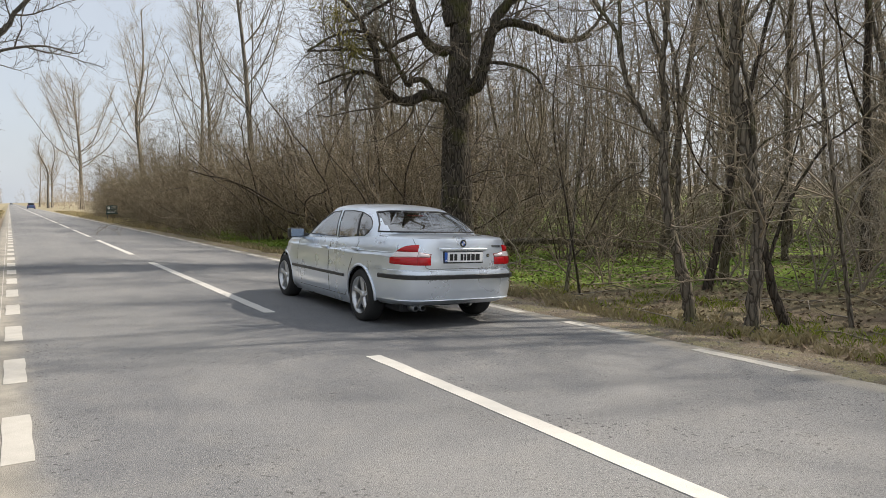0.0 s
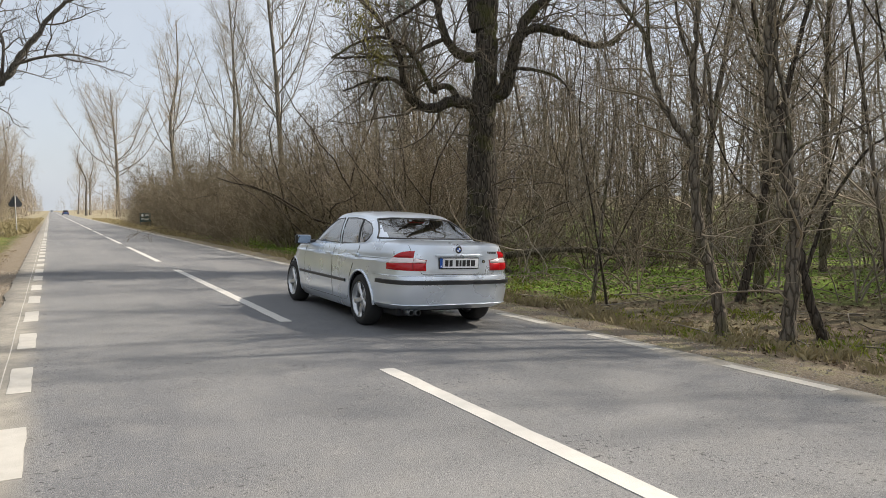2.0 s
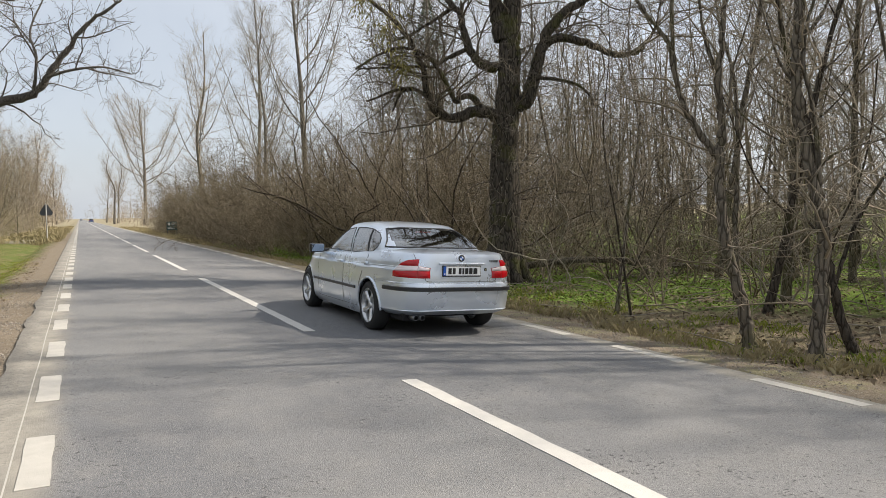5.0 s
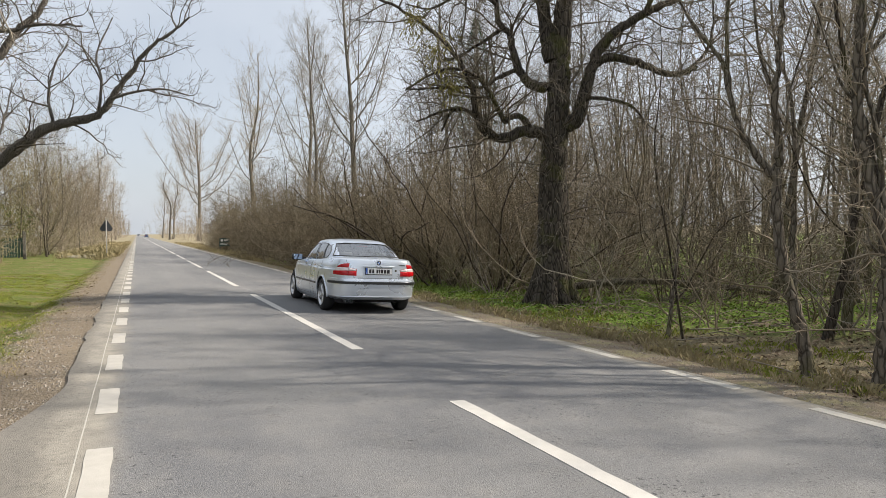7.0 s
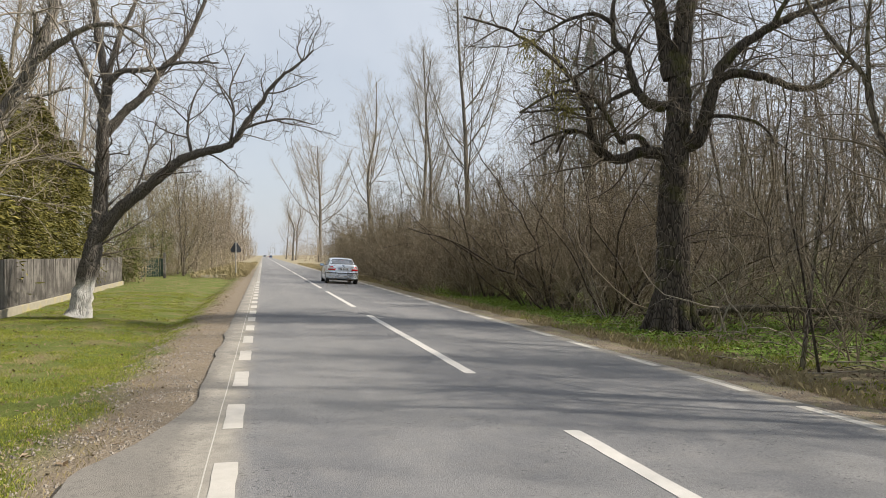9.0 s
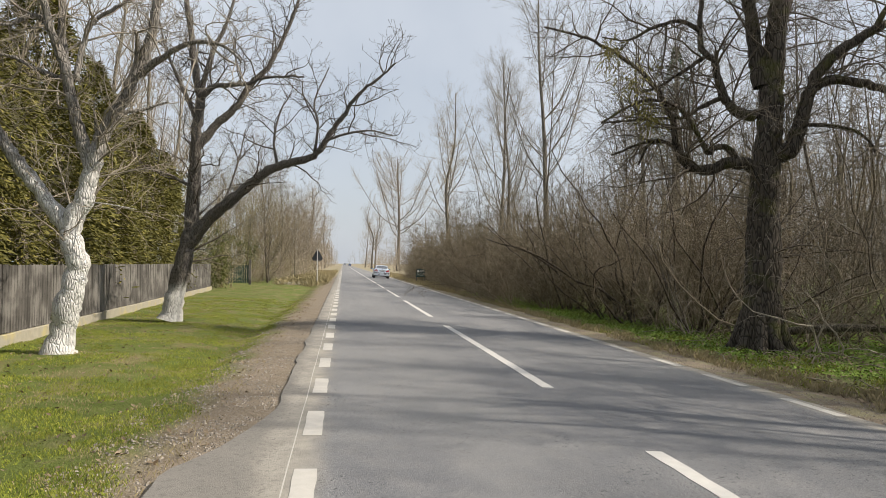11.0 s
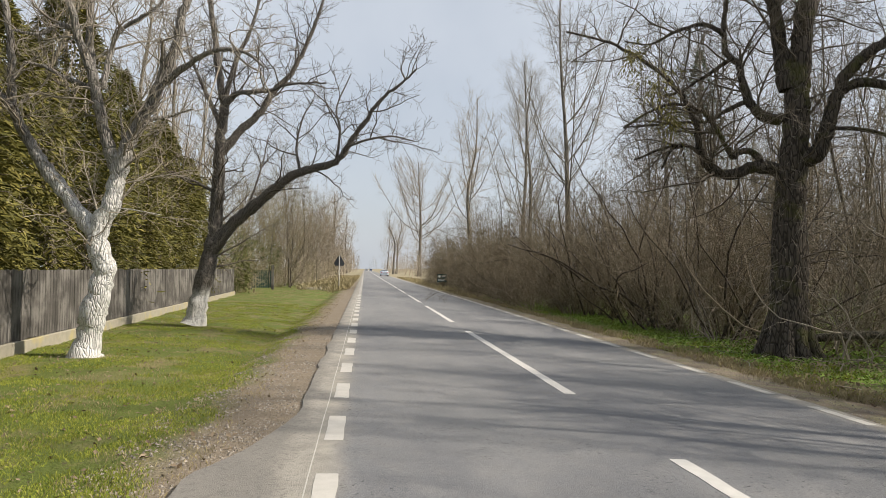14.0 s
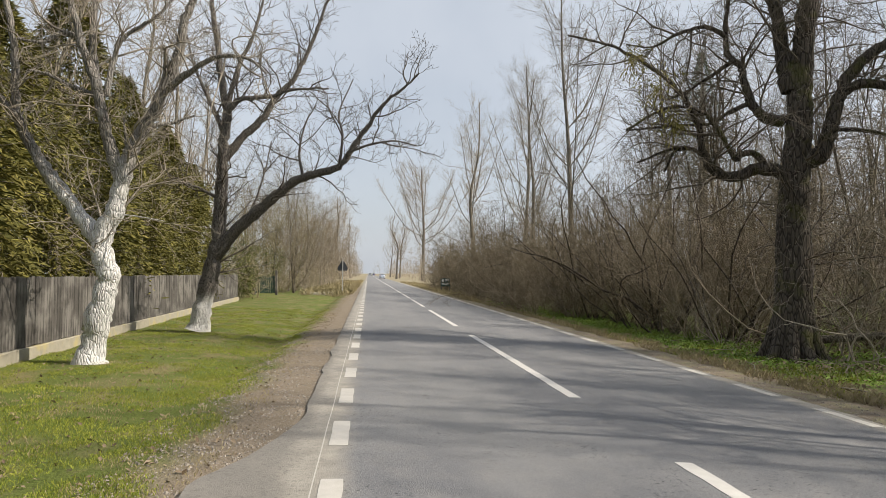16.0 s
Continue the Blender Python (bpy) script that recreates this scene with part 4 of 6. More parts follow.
def far_woods():
    """Dense stems and twigs too far off to count, right of the road and at both sides further on."""
    rng = np.random.default_rng(91)
    def band(name, spots, hlo, hhi, mat, label, twigs, thin=1.0):
        w = Wood()
        for x, y in spots:
            h = rng.uniform(hlo, hhi)
            z = ground_z(x, y)
            top = np.array((x + rng.normal() * 0.09 * h, y + rng.normal() * 0.09 * h, z + h))
            mid = (np.array((x, y, z)) + top) / 2 + rng.normal(size=3) * (0.05 * h, 0.05 * h, 0)
            w.tube([(x, y, z - 0.1), mid, top], [h * 0.007, h * 0.005, 0.010], 4)
            for k in range(twigs):
                s = rng.uniform(0.08, 0.97)
                p = np.array((x, y, z)) * (1 - s) ** 2 + mid * 2 * s * (1 - s) + top * s * s
                d = unit(rng.normal(size=3) * (1, 1, 0.5) + (0, 0, 0.45))
                ln = h * rng.uniform(0.10, 0.28) * (1.15 - s * 0.6)
                q = p + d * ln * 0.5
                w.tube([p, q, q + unit(d + rng.normal(size=3) * 0.4 + (0, 0, 0.15)) * ln * 0.5], [0.014 * thin, 0.010 * thin, 0.005 * thin], 3)
                for m in range(2):
                    e = unit(d + rng.normal(size=3) * 0.7)
                    g = p + (q - p) * rng.uniform(0.3, 1.0)
                    w.tube([g, g + e * ln * 0.45], [0.008 * thin, 0.004 * thin], 3)
        tagged(w.link(name, mat), label, "woods", kind="stuff")
    deep = [(rng.uniform(21, 46), rng.uniform(-34, 60)) for _ in range(300)]
    band("far_woods", deep, 7, 13, TWIG_BROWN, "dense bare grey-brown wood standing further off", 30, 1.25)
    behind = [(rng.uniform(11, 30), rng.uniform(14, 110)) for _ in range(240)]
    band("far_woods", behind, 5, 10, TWIG_RUSSET, "dense bare brown wood behind the thicket", 30)
    right = [(rng.uniform(7, 26), rng.uniform(85, 420)) for _ in range(150)]
    band("far_woods", right, 4, 9, TWIG_TAN, "pale bare scrub along the far road", 18, 2.2)
    left = [(rng.uniform(-20, -6.5), rng.uniform(66, 420)) for _ in range(170)]
    band("far_woods", left, 5, 13, TWIG_TAN, "pale bare trees along the far road", 20, 2.4)
    # last band before the horizon: its twig colour carries the haze
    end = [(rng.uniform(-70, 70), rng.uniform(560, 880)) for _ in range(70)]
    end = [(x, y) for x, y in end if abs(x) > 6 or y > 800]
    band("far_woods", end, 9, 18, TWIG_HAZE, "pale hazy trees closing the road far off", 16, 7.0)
    # the parts behind the camera are unseen, added to reflect in the car's windows
    back = [(rng.uniform(-40, -11), rng.uniform(-45, 2)) for _ in range(70)] + [(rng.uniform(8, 40), rng.uniform(-60, -20)) for _ in range(60)] + [(rng.uniform(-45, -17), rng.uniform(2, 60)) for _ in range(90)]
    band("far_woods", back, 6, 12, TWIG_OLIVE, "bare olive-brown trees further back from the road", 26, 2.0)


far_woods()


# ---- the left side: fence, evergreens, signs, scrub ----
def wood_mat():
    s = Nodes("weathered_boards")
    grain = s.noise(9.0, 6.0, 0.65, vec=s.local(), stretch=(6, 6, 0.35))
    c = s.mix(s.rand(), (0.060, 0.055, 0.049), (0.120, 0.111, 0.099))
    c = s.mix(s.step(grain, 0.35, 0.7, 0, 0.7), c, (0.055, 0.050, 0.044))
    c = s.mix(s.step(s.noise(1.4, 4.0), 0.42, 0.62, 0, 0.75), c, (0.21, 0.196, 0.176))
    c = s.mix(s.step(s.noise(3.0, 5.0, 0.7, vec=s.local(), stretch=(9, 9, 0.5)), 0.52, 0.62, 0, 0.7), c, (0.030, 0.028, 0.025))
    s.bump(grain, 0.006, 0.6)
    return s.done(c, 0.9, spec=0.2)


def concrete_mat():
    s = Nodes("mossy_concrete")
    c = s.mix(s.noise(6.0, 6.0), (0.22, 0.20, 0.15), (0.38, 0.35, 0.27))
    c = s.mix(s.step(s.noise(2.0, 5.0), 0.5, 0.68, 0, 0.7), c, (0.40, 0.33, 0.13))
    s.bump(s.noise(30.0, 5.0), 0.01, 0.5)
    return s.done(c, 0.92)


BOARD, CONCRETE = wood_mat(), concrete_mat()
POST_GREY = plain("grey_painted_post", (0.42, 0.42, 0.41), 0.6)
SIGN_BACK = plain("dark_sign_back", (0.05, 0.055, 0.065), 0.5)
SIGN_GREEN = plain("dark_green_board", (0.012, 0.045, 0.045), 0.4)
SIGN_PALE = plain("pale_sign_face", (0.55, 0.6, 0.6), 0.5)
GATE_GREEN = plain("dark_green_gate", (0.015, 0.05, 0.038), 0.5)
FENCE_A, FENCE_B = Vector((-8.32, 3.0, 0)), Vector((-9.72, 34.6, 0))


def build_fence():
    fence = new("fence")
    fence.matrix_basis = Matrix.Identity(4)
    run = FENCE_B - FENCE_A
    length, d = run.length, run.normalized()
    turn = math.degrees(math.atan2(d.y, d.x))
    rng = random.Random(8)
    protos = []
    for k in range(6):
        bm = box_bm(-0.062, 0.062, -0.011, 0.011, 0.0, 1.23, 0.003, 1)
        for v in bm.verts:
            if v.co.z > 1.0:
                v.co.z += rng.uniform(-0.012, 0.012)
            v.co.y += rng.uniform(-0.004, 0.004)
        me = bpy.data.meshes.new("board")
        bm.to_mesh(me), bm.free()
        me.materials.append(BOARD)
        protos.append(me)
    n = int(length / 0.128)
    for i in range(n):
        p = FENCE_A + d * (0.128 * i)
        ob = new("board", protos[i % 6])
        ob.parent = fence
        ob.matrix_basis = pose(p.x, p.y, 0.285 + rng.uniform(-0.012, 0.012), rng.uniform(-0.6, 0.6), rng.uniform(-0.5, 0.5), turn)
    side = Vector((-d.y, d.x, 0))
    for z in (0.55, 1.25):
        bm = box_bm(0, length, 0.013, 0.055, z - 0.04, z + 0.04, 0.004, 1)
        bmesh.ops.transform(bm, matrix=Matrix.Translation(FENCE_A) @ Matrix.Rotation(math.atan2(d.y, d.x), 4, "Z"), verts=bm.verts)
        part("rail", bm, BOARD, fence)
    for i in range(int(length / 2.6) + 1):
        p = FENCE_A + d * (2.6 * i) + side * 0.11
        bm = box_bm(-0.05, 0.05, -0.05, 0.05, -0.1, 1.5, 0.008, 1)
        bmesh.ops.transform(bm, matrix=pose(p.x, p.y, 0, 0, 0, turn), verts=bm.verts)
        part("post", bm, BOARD, fence)
    bm = box_bm(0, length, -0.07, 0.12, -0.15, 0.275, 0.012, 1)
    bmesh.ops.subdivide_edges(bm, edges=[e for e in bm.edges if e.calc_length() > 5], cuts=60)
    for v in bm.verts:
        v.co.z += 0.012 * noise.noise((v.co.x * 1.1, 0, 5)) if v.co.z > 0 else 0
        v.co.y += 0.008 * noise.noise((v.co.x * 2.1, 3, v.co.z * 4))
    bmesh.ops.transform(bm, matrix=Matrix.Translation(FENCE_A) @ Matrix.Rotation(math.atan2(d.y, d.x), 4, "Z"), verts=bm.verts)
    part("plinth", bm, CONCRETE, fence, "stained yellowish concrete plinth")
    tagged(fence, "weathered dark grey board fence on a stained concrete plinth", "fence")


build_fence()


def sprays(rng, count, shape, size, droop):
    """Small bent leaf cards inside a form. shape gives a point and an outward way. Returns verts, faces."""
    verts, faces = [], []
    for _ in range(count):
        p, out = shape(rng)
        d = (Vector(out) + gauss3(rng, 0.45) + Vector((0, 0, droop))).normalized()
        s = d.cross(gauss3(rng)).normalized()
        ln, wd = size * rng.uniform(0.6, 1.4), size * rng.uniform(0.07, 0.17)
        p = Vector(p)
        bend = gauss3(rng, 0.12 * ln)
        b = len(verts)
        verts += [p - s * wd * 0.4, p + s * wd * 0.4, p + d * ln * 0.5 + s * wd + bend, p + d * ln + bend * 2.0, p + d * ln * 0.5 - s * wd + bend]
        faces += [(b, b + 1, b + 2, b + 4), (b + 4, b + 2, b + 3)]
    return verts, faces


def conifer(seed, height, radius, count, name, material, label, bark_mat, low=0.05):
    rng = random.Random(seed)
    root = new(name)
    w = Wood()
    w.tube([(0, 0, -0.1), (0.05, 0, height * 0.4), (0, 0.05, height * 0.95)], [0.05 + height * 0.016, height * 0.011, 0.02], 8)
    for k in range(int(height * 9)):
        z = height * (low + (0.95 - low) * rng.random())
        a = rng.uniform(0, math.tau)
        r = radius * (1 - (z / height) ** 1.6) * 0.9
        w.tube([(0, 0, z), (math.cos(a) * r * 0.6, math.sin(a) * r * 0.6, z + 0.15), (math.cos(a) * r, math.sin(a) * r, z + 0.1)], [0.025, 0.015, 0.006], 4)
    w.link("trunk", bark_mat, root)
    def shape(g):
        s = g.random() ** 0.8
        z = height * (low + (1 - low) * s)
        a = g.uniform(0, math.tau)
        lump = 0.72 + 0.5 * noise.noise((math.cos(a) * 1.7 + seed, math.sin(a) * 1.7, z * 0.9)) + 0.2 * noise.noise((math.cos(a) * 5 + seed, math.sin(a) * 5, z * 2.6))
        r = radius * (1 - (z / height) ** 2.6) * lump * g.uniform(0.72, 1.08) + 0.05
        return (math.cos(a) * r, math.sin(a) * r, z), (math.cos(a), math.sin(a), -0.1)
    v, f = sprays(rng, count, shape, 0.145, -0.3)
    link_mesh("crown", v, f, material, root, "drooping evergreen sprays")
    return tagged(root, label, "tree", "evergreens behind the fence")


def left_side():
    rng = np.random.default_rng(61)
    protos = [conifer(500 + i, 6.6 + 0.8 * i, 1.9, 19000, "cypress_tree", CONIFER, "dense olive-green evergreen cypress behind the fence", BARK_PALE) for i in range(3)]
    spots = [(-10.6, 9.0), (-11.2, 12.0), (-10.9, 15.2), (-11.6, 18.5), (-12.9, 10.5), (-13.4, 14.0), (-12.0, 6.5), (-11.5, 22.5), (-13.6, 19.0), (-12.2, 27.0), (-10.3, 5.8), (-11.6, 1.0), (-14.5, 24.0), (-13.0, 32.0), (-12.9, 3.0), (-11.1, 25.2), (-11.0, 29.5), (-11.2, 20.6)]
    for k, (x, y) in enumerate(spots):
        m = pose(x, y, 0.05, 0, 0, rng.uniform(0, 360))
        ob = protos[k] if k < 3 else copy_thing(protos[k % 3], m)
        ob.matrix_basis = m
        s = rng.uniform(0.85, 1.2)
        ob.scale = (s, s, s)
    pine = conifer(590, 14.5, 2.3, 5000, "pine_tree", PINE, "dark green pine rising behind the bare wood", BARK_GREY, 0.5)
    pine.matrix_basis = pose(16.5, 32.5, ground_z(16.5, 32.5))
    tagged(pine, group="pines in the wood")
    def clump(q):
        x, y, z, r = ((3.7, 8.8, 5.5, 0.6), (4.1, 8.9, 4.8, 0.45), (3.3, 9.1, 6.2, 0.4))[q.randrange(3)]
        d = gauss3(q).normalized()
        k = r * q.uniform(0.1, 1.0)
        return (x + d.x * k, y + d.y * k, z + d.z * k * 1.4), (d.x, d.y, -0.7)
    v, f = sprays(random.Random(600), 900, clump, 0.11, -0.4)
    tagged(link_mesh("mistletoe", v, f, LICHEN), "yellow-green mistletoe hanging in the oak's branches", "mistletoe", kind="stuff")
    # bare trees among and behind them
    spec = [(2.0, 0.8, 2.6, 42, 0.22, 0.16, 4, 5, 0.05), (3.2, 0.35, 1.1, 42, 0.12, 0.2, 3, 3, 0.1), (3.0, 0.2, 0.5, 40, 0.05, 0.2, 3, 2, 0.2)]
    for i, (x, y, h, r, n, sp, rise) in enumerate(((-11.0, 26.0, 13.0, 0.17, 12, 0.3, 1.2), (-10.6, 20.5, 14.0, 0.14, 12, 0.28, 1.4), (-12.4, 35.5, 12.0, 0.18, 12, 0.3, 1.1), (-10.4, 13.5, 12.0, 0.12, 11, 0.3, 1.3), (-12.5, 30.0, 13.0, 0.2, 13, 0.3, 1.2))):
        bare_tree("ash_tree", 520 + i, simple_limbs(rng, h, r, n, sp, rise, 0.22, 0.04), spec, BARK_PALE, TWIG_TAN, "pale bare ash tree behind the fence", (x, y, ground_z(x, y)), "bare trees behind the fence")
    protos = []
    for i in range(4):
        protos.append(bare_tree("hazel_tree", 540 + i, simple_limbs(rng, rng.uniform(8.0, 10.5), 0.055, 16, 0.42, 0.8, 0.05, 0.06), spec, BARK_GREY, (TWIG_BROWN, TWIG_OLIVE)[i % 2], "bushy bare hazel tree beside the road", group="bare trees on the far verge"))
    spots = [(-8.4, 51.0), (-9.6, 47.5), (-11.6, 45.0), (-10.6, 51.5), (-12.4, 40.5), (-13.5, 46.0), (-12.0, 54.0), (-9.2, 55.0), (-14.5, 38.0), (-11.8, 36.5), (-13.2, 28.5), (-12.6, 24.0)]
    for y in np.arange(50.0, 125.0, 3.6):
        spots.append((-7.2 - rng.uniform(0, 2.0), y + rng.uniform(-1, 1)))
        spots.append((-10.5 - rng.uniform(0, 3.0), y + rng.uniform(-1, 1)))
    scatter_copies(protos, spots, rng, (0.8, 1.25))
    low = [shrub(560 + i, 3.4, 12, 0.45, (TWIG_TAN, TWIG_OLIVE, TWIG_TAN)[i], "tangled bare tan shrub beside the verge", 3.2) for i in range(3)]
    spots = [(-10.2, 36.0), (-9.6, 38.5), (-10.4, 41.0), (-9.9, 49.5)] + [(-7.6 - rng.uniform(0, 2.2), y) for y in np.arange(50.5, 110, 2.2)]
    scatter_copies(low, spots, rng, (0.7, 1.15))
    # leafy evergreen bush at the fence's end
    for i, (x, y, s) in enumerate(((-9.9, 36.2, 1.2), (-10.6, 39.0, 1.6), (-12.0, 44.5, 2.2), (-10.8, 52.0, 2.4), (-9.6, 57.0, 2.0), (-11.4, 41.0, 2.5), (-12.6, 35.0, 2.9), (-10.6, 48.0, 1.9), (-12.2, 31.0, 2.6))):
        g = random.Random(580 + i)
        def shape(q, s=s):
            d = gauss3(q).normalized()
            r = s * (0.75 + 0.35 * noise.noise((d.x * 2 + s, d.y * 2, d.z * 2))) * q.uniform(0.6, 1.05)
            return (d.x * r, d.y * r, max(0.05, s * 0.95 + d.z * r * 1.1)), d
        v, f = sprays(g, 2600, shape, 0.15, 0.1)
        ob = link_mesh("evergreen_bush", v, f, IVY)
        ob.matrix_basis = pose(x, y, ground_z(x, y))
        tagged(ob, "olive-green leafy bush by the fence's end", "bush", "leafy bushes by the fence")


left_side()


def road_signs():
    s = new("road_sign")
    s.matrix_basis = pose(-4.42, 47.8, ground_z(-4.42, 47.8), 0, 0.4, 0)
    w = Wood()
    w.tube([(0, 0, -0.2), (0, 0, 1.3), (0, 0, 2.62)], [0.036, 0.036, 0.036], 12)
    w.link("pole", POST_GREY, s, "pale grey steel pole")
    v, c = [], (0, 2.13)
    for y in (0.045, 0.062):
        for a in (90, 210, 330):
            for off in (-14, 14):
                v.append((0.42 * math.cos(radians(a + off)), y, c[1] + 0.42 * math.sin(radians(a + off))))
    f = [(0, 1, 2, 3, 4, 5), (11, 10, 9, 8, 7, 6)] + [(i, (i + 1) % 6, (i + 1) % 6 + 6, i + 6) for i in range(6)]
    link_mesh("sign_plate", v, f, SIGN_BACK, s, "dark back of a triangular plate")
    for z in (2.0, 2.25):
        part("clamp", box_bm(-0.06, 0.06, -0.02, 0.045, z - 0.02, z + 0.02, 0.004, 1), SIGN_BACK, s)
    tagged(s, "triangular road sign seen from behind on a pale pole", "road sign")
    b = new("notice_board")
    b.matrix_basis = pose(4.75, 60.5, ground_z(4.75, 60.5), 0, 0, -4)
    for x in (-0.75, 0.75):
        part("leg", box_bm(x - 0.04, x + 0.04, 0.02, 0.10, -0.2, 2.3, 0.006, 1), SIGN_BACK, b)
    part("board", box_bm(-0.9, 0.9, -0.03, 0.02, 1.05, 2.3, 0.01, 1), SIGN_GREEN, b, "dark green printed board")
    v, f = lathe([(-0.046, 0.0), (-0.046, 0.21), (-0.032, 0.21)], 20, "y")
    link_mesh("emblem", [(p[0] - 0.45, p[1], p[2] + 1.95) for p in v], f, SIGN_PALE, b, "round pale emblem")
    for z, x0, x1 in ((2.08, -0.05, 0.7), (1.92, -0.05, 0.6), (1.5, -0.7, 0.6), (1.34, -0.7, 0.45)):
        part("text_bar", box_bm(x0, x1, -0.036, -0.030, z - 0.035, z + 0.035), SIGN_PALE, b)
    b.scale = (0.5, 0.5, 0.62)
    tagged(b, "dark green notice board on two posts by the wood", "notice board")
    g = new("garden_gate")
    g.matrix_basis = pose(-9.7, 45.0, ground_z(-9.7, 45.0), 0, 0, 4)
    for x in (-0.75, 0.75):
        part("post", box_bm(x - 0.09, x + 0.09, -0.09, 0.09, -0.1, 1.75, 0.012, 1), BOARD, g, "old wooden gate post")
    for i in range(9):
        part("slat", box_bm(-0.60 + i * 0.15 - 0.06, -0.60 + i * 0.15 + 0.06, -0.012, 0.012, 0.12, 1.35, 0.004, 1), GATE_GREEN, g)
    for z in (0.35, 1.1):
        part("rail", box_bm(-0.66, 0.66, 0.013, 0.05, z - 0.04, z + 0.04, 0.004, 1), GATE_GREEN, g)
    tagged(g, "small dark green slatted garden gate between wooden posts", "gate")
    k = new("culvert_slab")
    k.matrix_basis = pose(-6.2, 46.5, ground_z(-6.2, 46.5) + 0.02, 0, 0, 8)
    part("slab", box_bm(-1.1, 1.1, -0.35, 0.35, 0.0, 0.16, 0.02, 1), CONCRETE, k, "pale concrete slab")
    part("slab_edge", box_bm(-1.15, 1.15, -0.45, -0.36, -0.08, 0.1, 0.015, 1), CONCRETE, k)
    tagged(k, "pale concrete culvert slab over the grass ditch", "slab")


road_signs()


def fallen_log():
    log = new("fallen_log")
    log.matrix_basis = pose(0, 0, 0)
    w, t, rng = Wood(), Wood(), random.Random(4)
    pts = [(7.7, 9.9, -0.05), (8.9, 9.2, 0.10), (10.2, 8.8, 0.05), (11.6, 8.2, -0.1), (12.6, 7.6, -0.28)]
    c = curve_through(pts, 5)
    w.tube(c, list(np.linspace(0.10, 0.06, len(c))), 9)
    w.link("trunk", BARK_GREY, log)
    offshoots(rng, t, [Vector(p) for p in c], [0.06] * len(c), [(1.2, 0.3, 0.9, 60, 0.1, 0.2, 4, 4, 0.3)], 0)
    t.link("stubs", TWIG_GREY, log)
    tagged(log, "mossy fallen trunk lying among the trees", "log")


fallen_log()


def ground_cover():
    """Grass, herbs, dead leaves and stones: too many to count."""
    def blades(name, spots, hlo, hhi, per, spread, mat, label, width=0.0032):
        rng = random.Random(len(spots))
        v, f = [], []
        for x, y in spots:
            z = ground_z(x, y)
            for _ in range(per):
                a, lean, h = rng.uniform(0, math.tau), rng.uniform(0.1, 0.9), rng.uniform(hlo, hhi)
                px, py = x + rng.gauss(0, spread), y + rng.gauss(0, spread)
                w = width * rng.uniform(0.7, 1.4)
                dx, dy = math.cos(a), math.sin(a)
                b = len(v)
                v += [(px - dy * w, py + dx * w, z - 0.01), (px + dy * w, py - dx * w, z - 0.01), (px + dx * h * lean * 0.5, py + dy * h * lean * 0.5, z + h * 0.7), (px + dx * h * lean, py + dy * h * lean, z + h * (1.0 - 0.3 * lean))]
                f += [(b, b + 1, b + 3), (b, b + 3, b + 2)]
        tagged(link_mesh(name, v, f, mat), label, "grass", kind="stuff")
    rng = random.Random(70)
    def spots(n, x0, x1, y0, y1, keep=None, dense_near=False):
        out = []
        while len(out) < n:
            x = rng.uniform(x0, x1)
            y = y0 + (y1 - y0) * (rng.random() ** 1.8 if dense_near else rng.random())
            if keep is None or keep(x, y):
                out.append((x, y))
        return out
    def patchy(x, y):
        return noise.noise((x * 0.9, y * 0.9, 11)) + 0.5 * noise.noise((x * 2.3, y * 2.3, 4)) > -0.06 and x < -4.15 + 0.35 * noise.noise((0, y * 0.8, 2))
    blades("lawn_grass", spots(21000, -9.6, -3.9, -2.5, 26, patchy, True), 0.014, 0.044, 7, 0.055, GRASS, "short patchy spring grass on the verge", 0.0026)
    blades("lawn_grass", spots(4200, -9.5, -3.7, -2.5, 44, lambda x, y: noise.noise((x * 1.3, y * 1.3, 5)) > (0.05 if x < -4.6 else -0.2), True), 0.015, 0.05, 6, 0.07, DRY_GRASS, "dry straw-coloured grass in the lawn", 0.0022)
    blades("verge_grass", spots(2600, 4.1, 5.3, -8, 45, lambda x, y: noise.noise((x * 1.1, y * 1.1, 8)) > -0.1, True), 0.04, 0.17, 6, 0.05, DRY_GRASS, "dry pale grass tufts along the wood's edge")
    blades("verge_grass", spots(3000, 4.3, 6.8, -6, 70, lambda x, y: noise.noise((x * 0.8, y * 0.8, 9)) > -0.05, True), 0.03, 0.12, 6, 0.06, GRASS, "green grass tufts along the wood's edge")
    blades("dry_verge", spots(1500, -7.5, -3.6, 44, 130), 0.15, 0.45, 6, 0.12, DRY_GRASS, "tall dry grass along the far verge", 0.014)
    blades("dry_verge", spots(1200, 3.8, 6.5, 40, 130), 0.15, 0.40, 6, 0.12, DRY_GRASS, "tall dry grass along the far verge", 0.014)
    def cards(name, pts, size, tilt, mat, label, category, lift):
        g = random.Random(len(pts) + 1)
        v, f = [], []
        for x, y in pts:
            z = ground_z(x, y) + g.uniform(0.0, lift)
            u = Vector((g.uniform(-1, 1), g.uniform(-1, 1), g.uniform(-tilt, tilt))).normalized()
            t = u.cross(Vector((g.uniform(-tilt, tilt), g.uniform(-tilt, tilt), 1))).normalized()
            s = size * g.uniform(0.6, 1.4)
            p = Vector((x, y, z))
            b = len(v)
            v += [p - u * s, p + t * s * 0.55 + Vector((0, 0, s * 0.2)), p + u * s, p - t * s * 0.55 + Vector((0, 0, s * 0.2))]
            f += [(b, b + 1, b + 2), (b, b + 2, b + 3)]
        tagged(link_mesh(name, v, f, mat), label, category, kind="stuff")
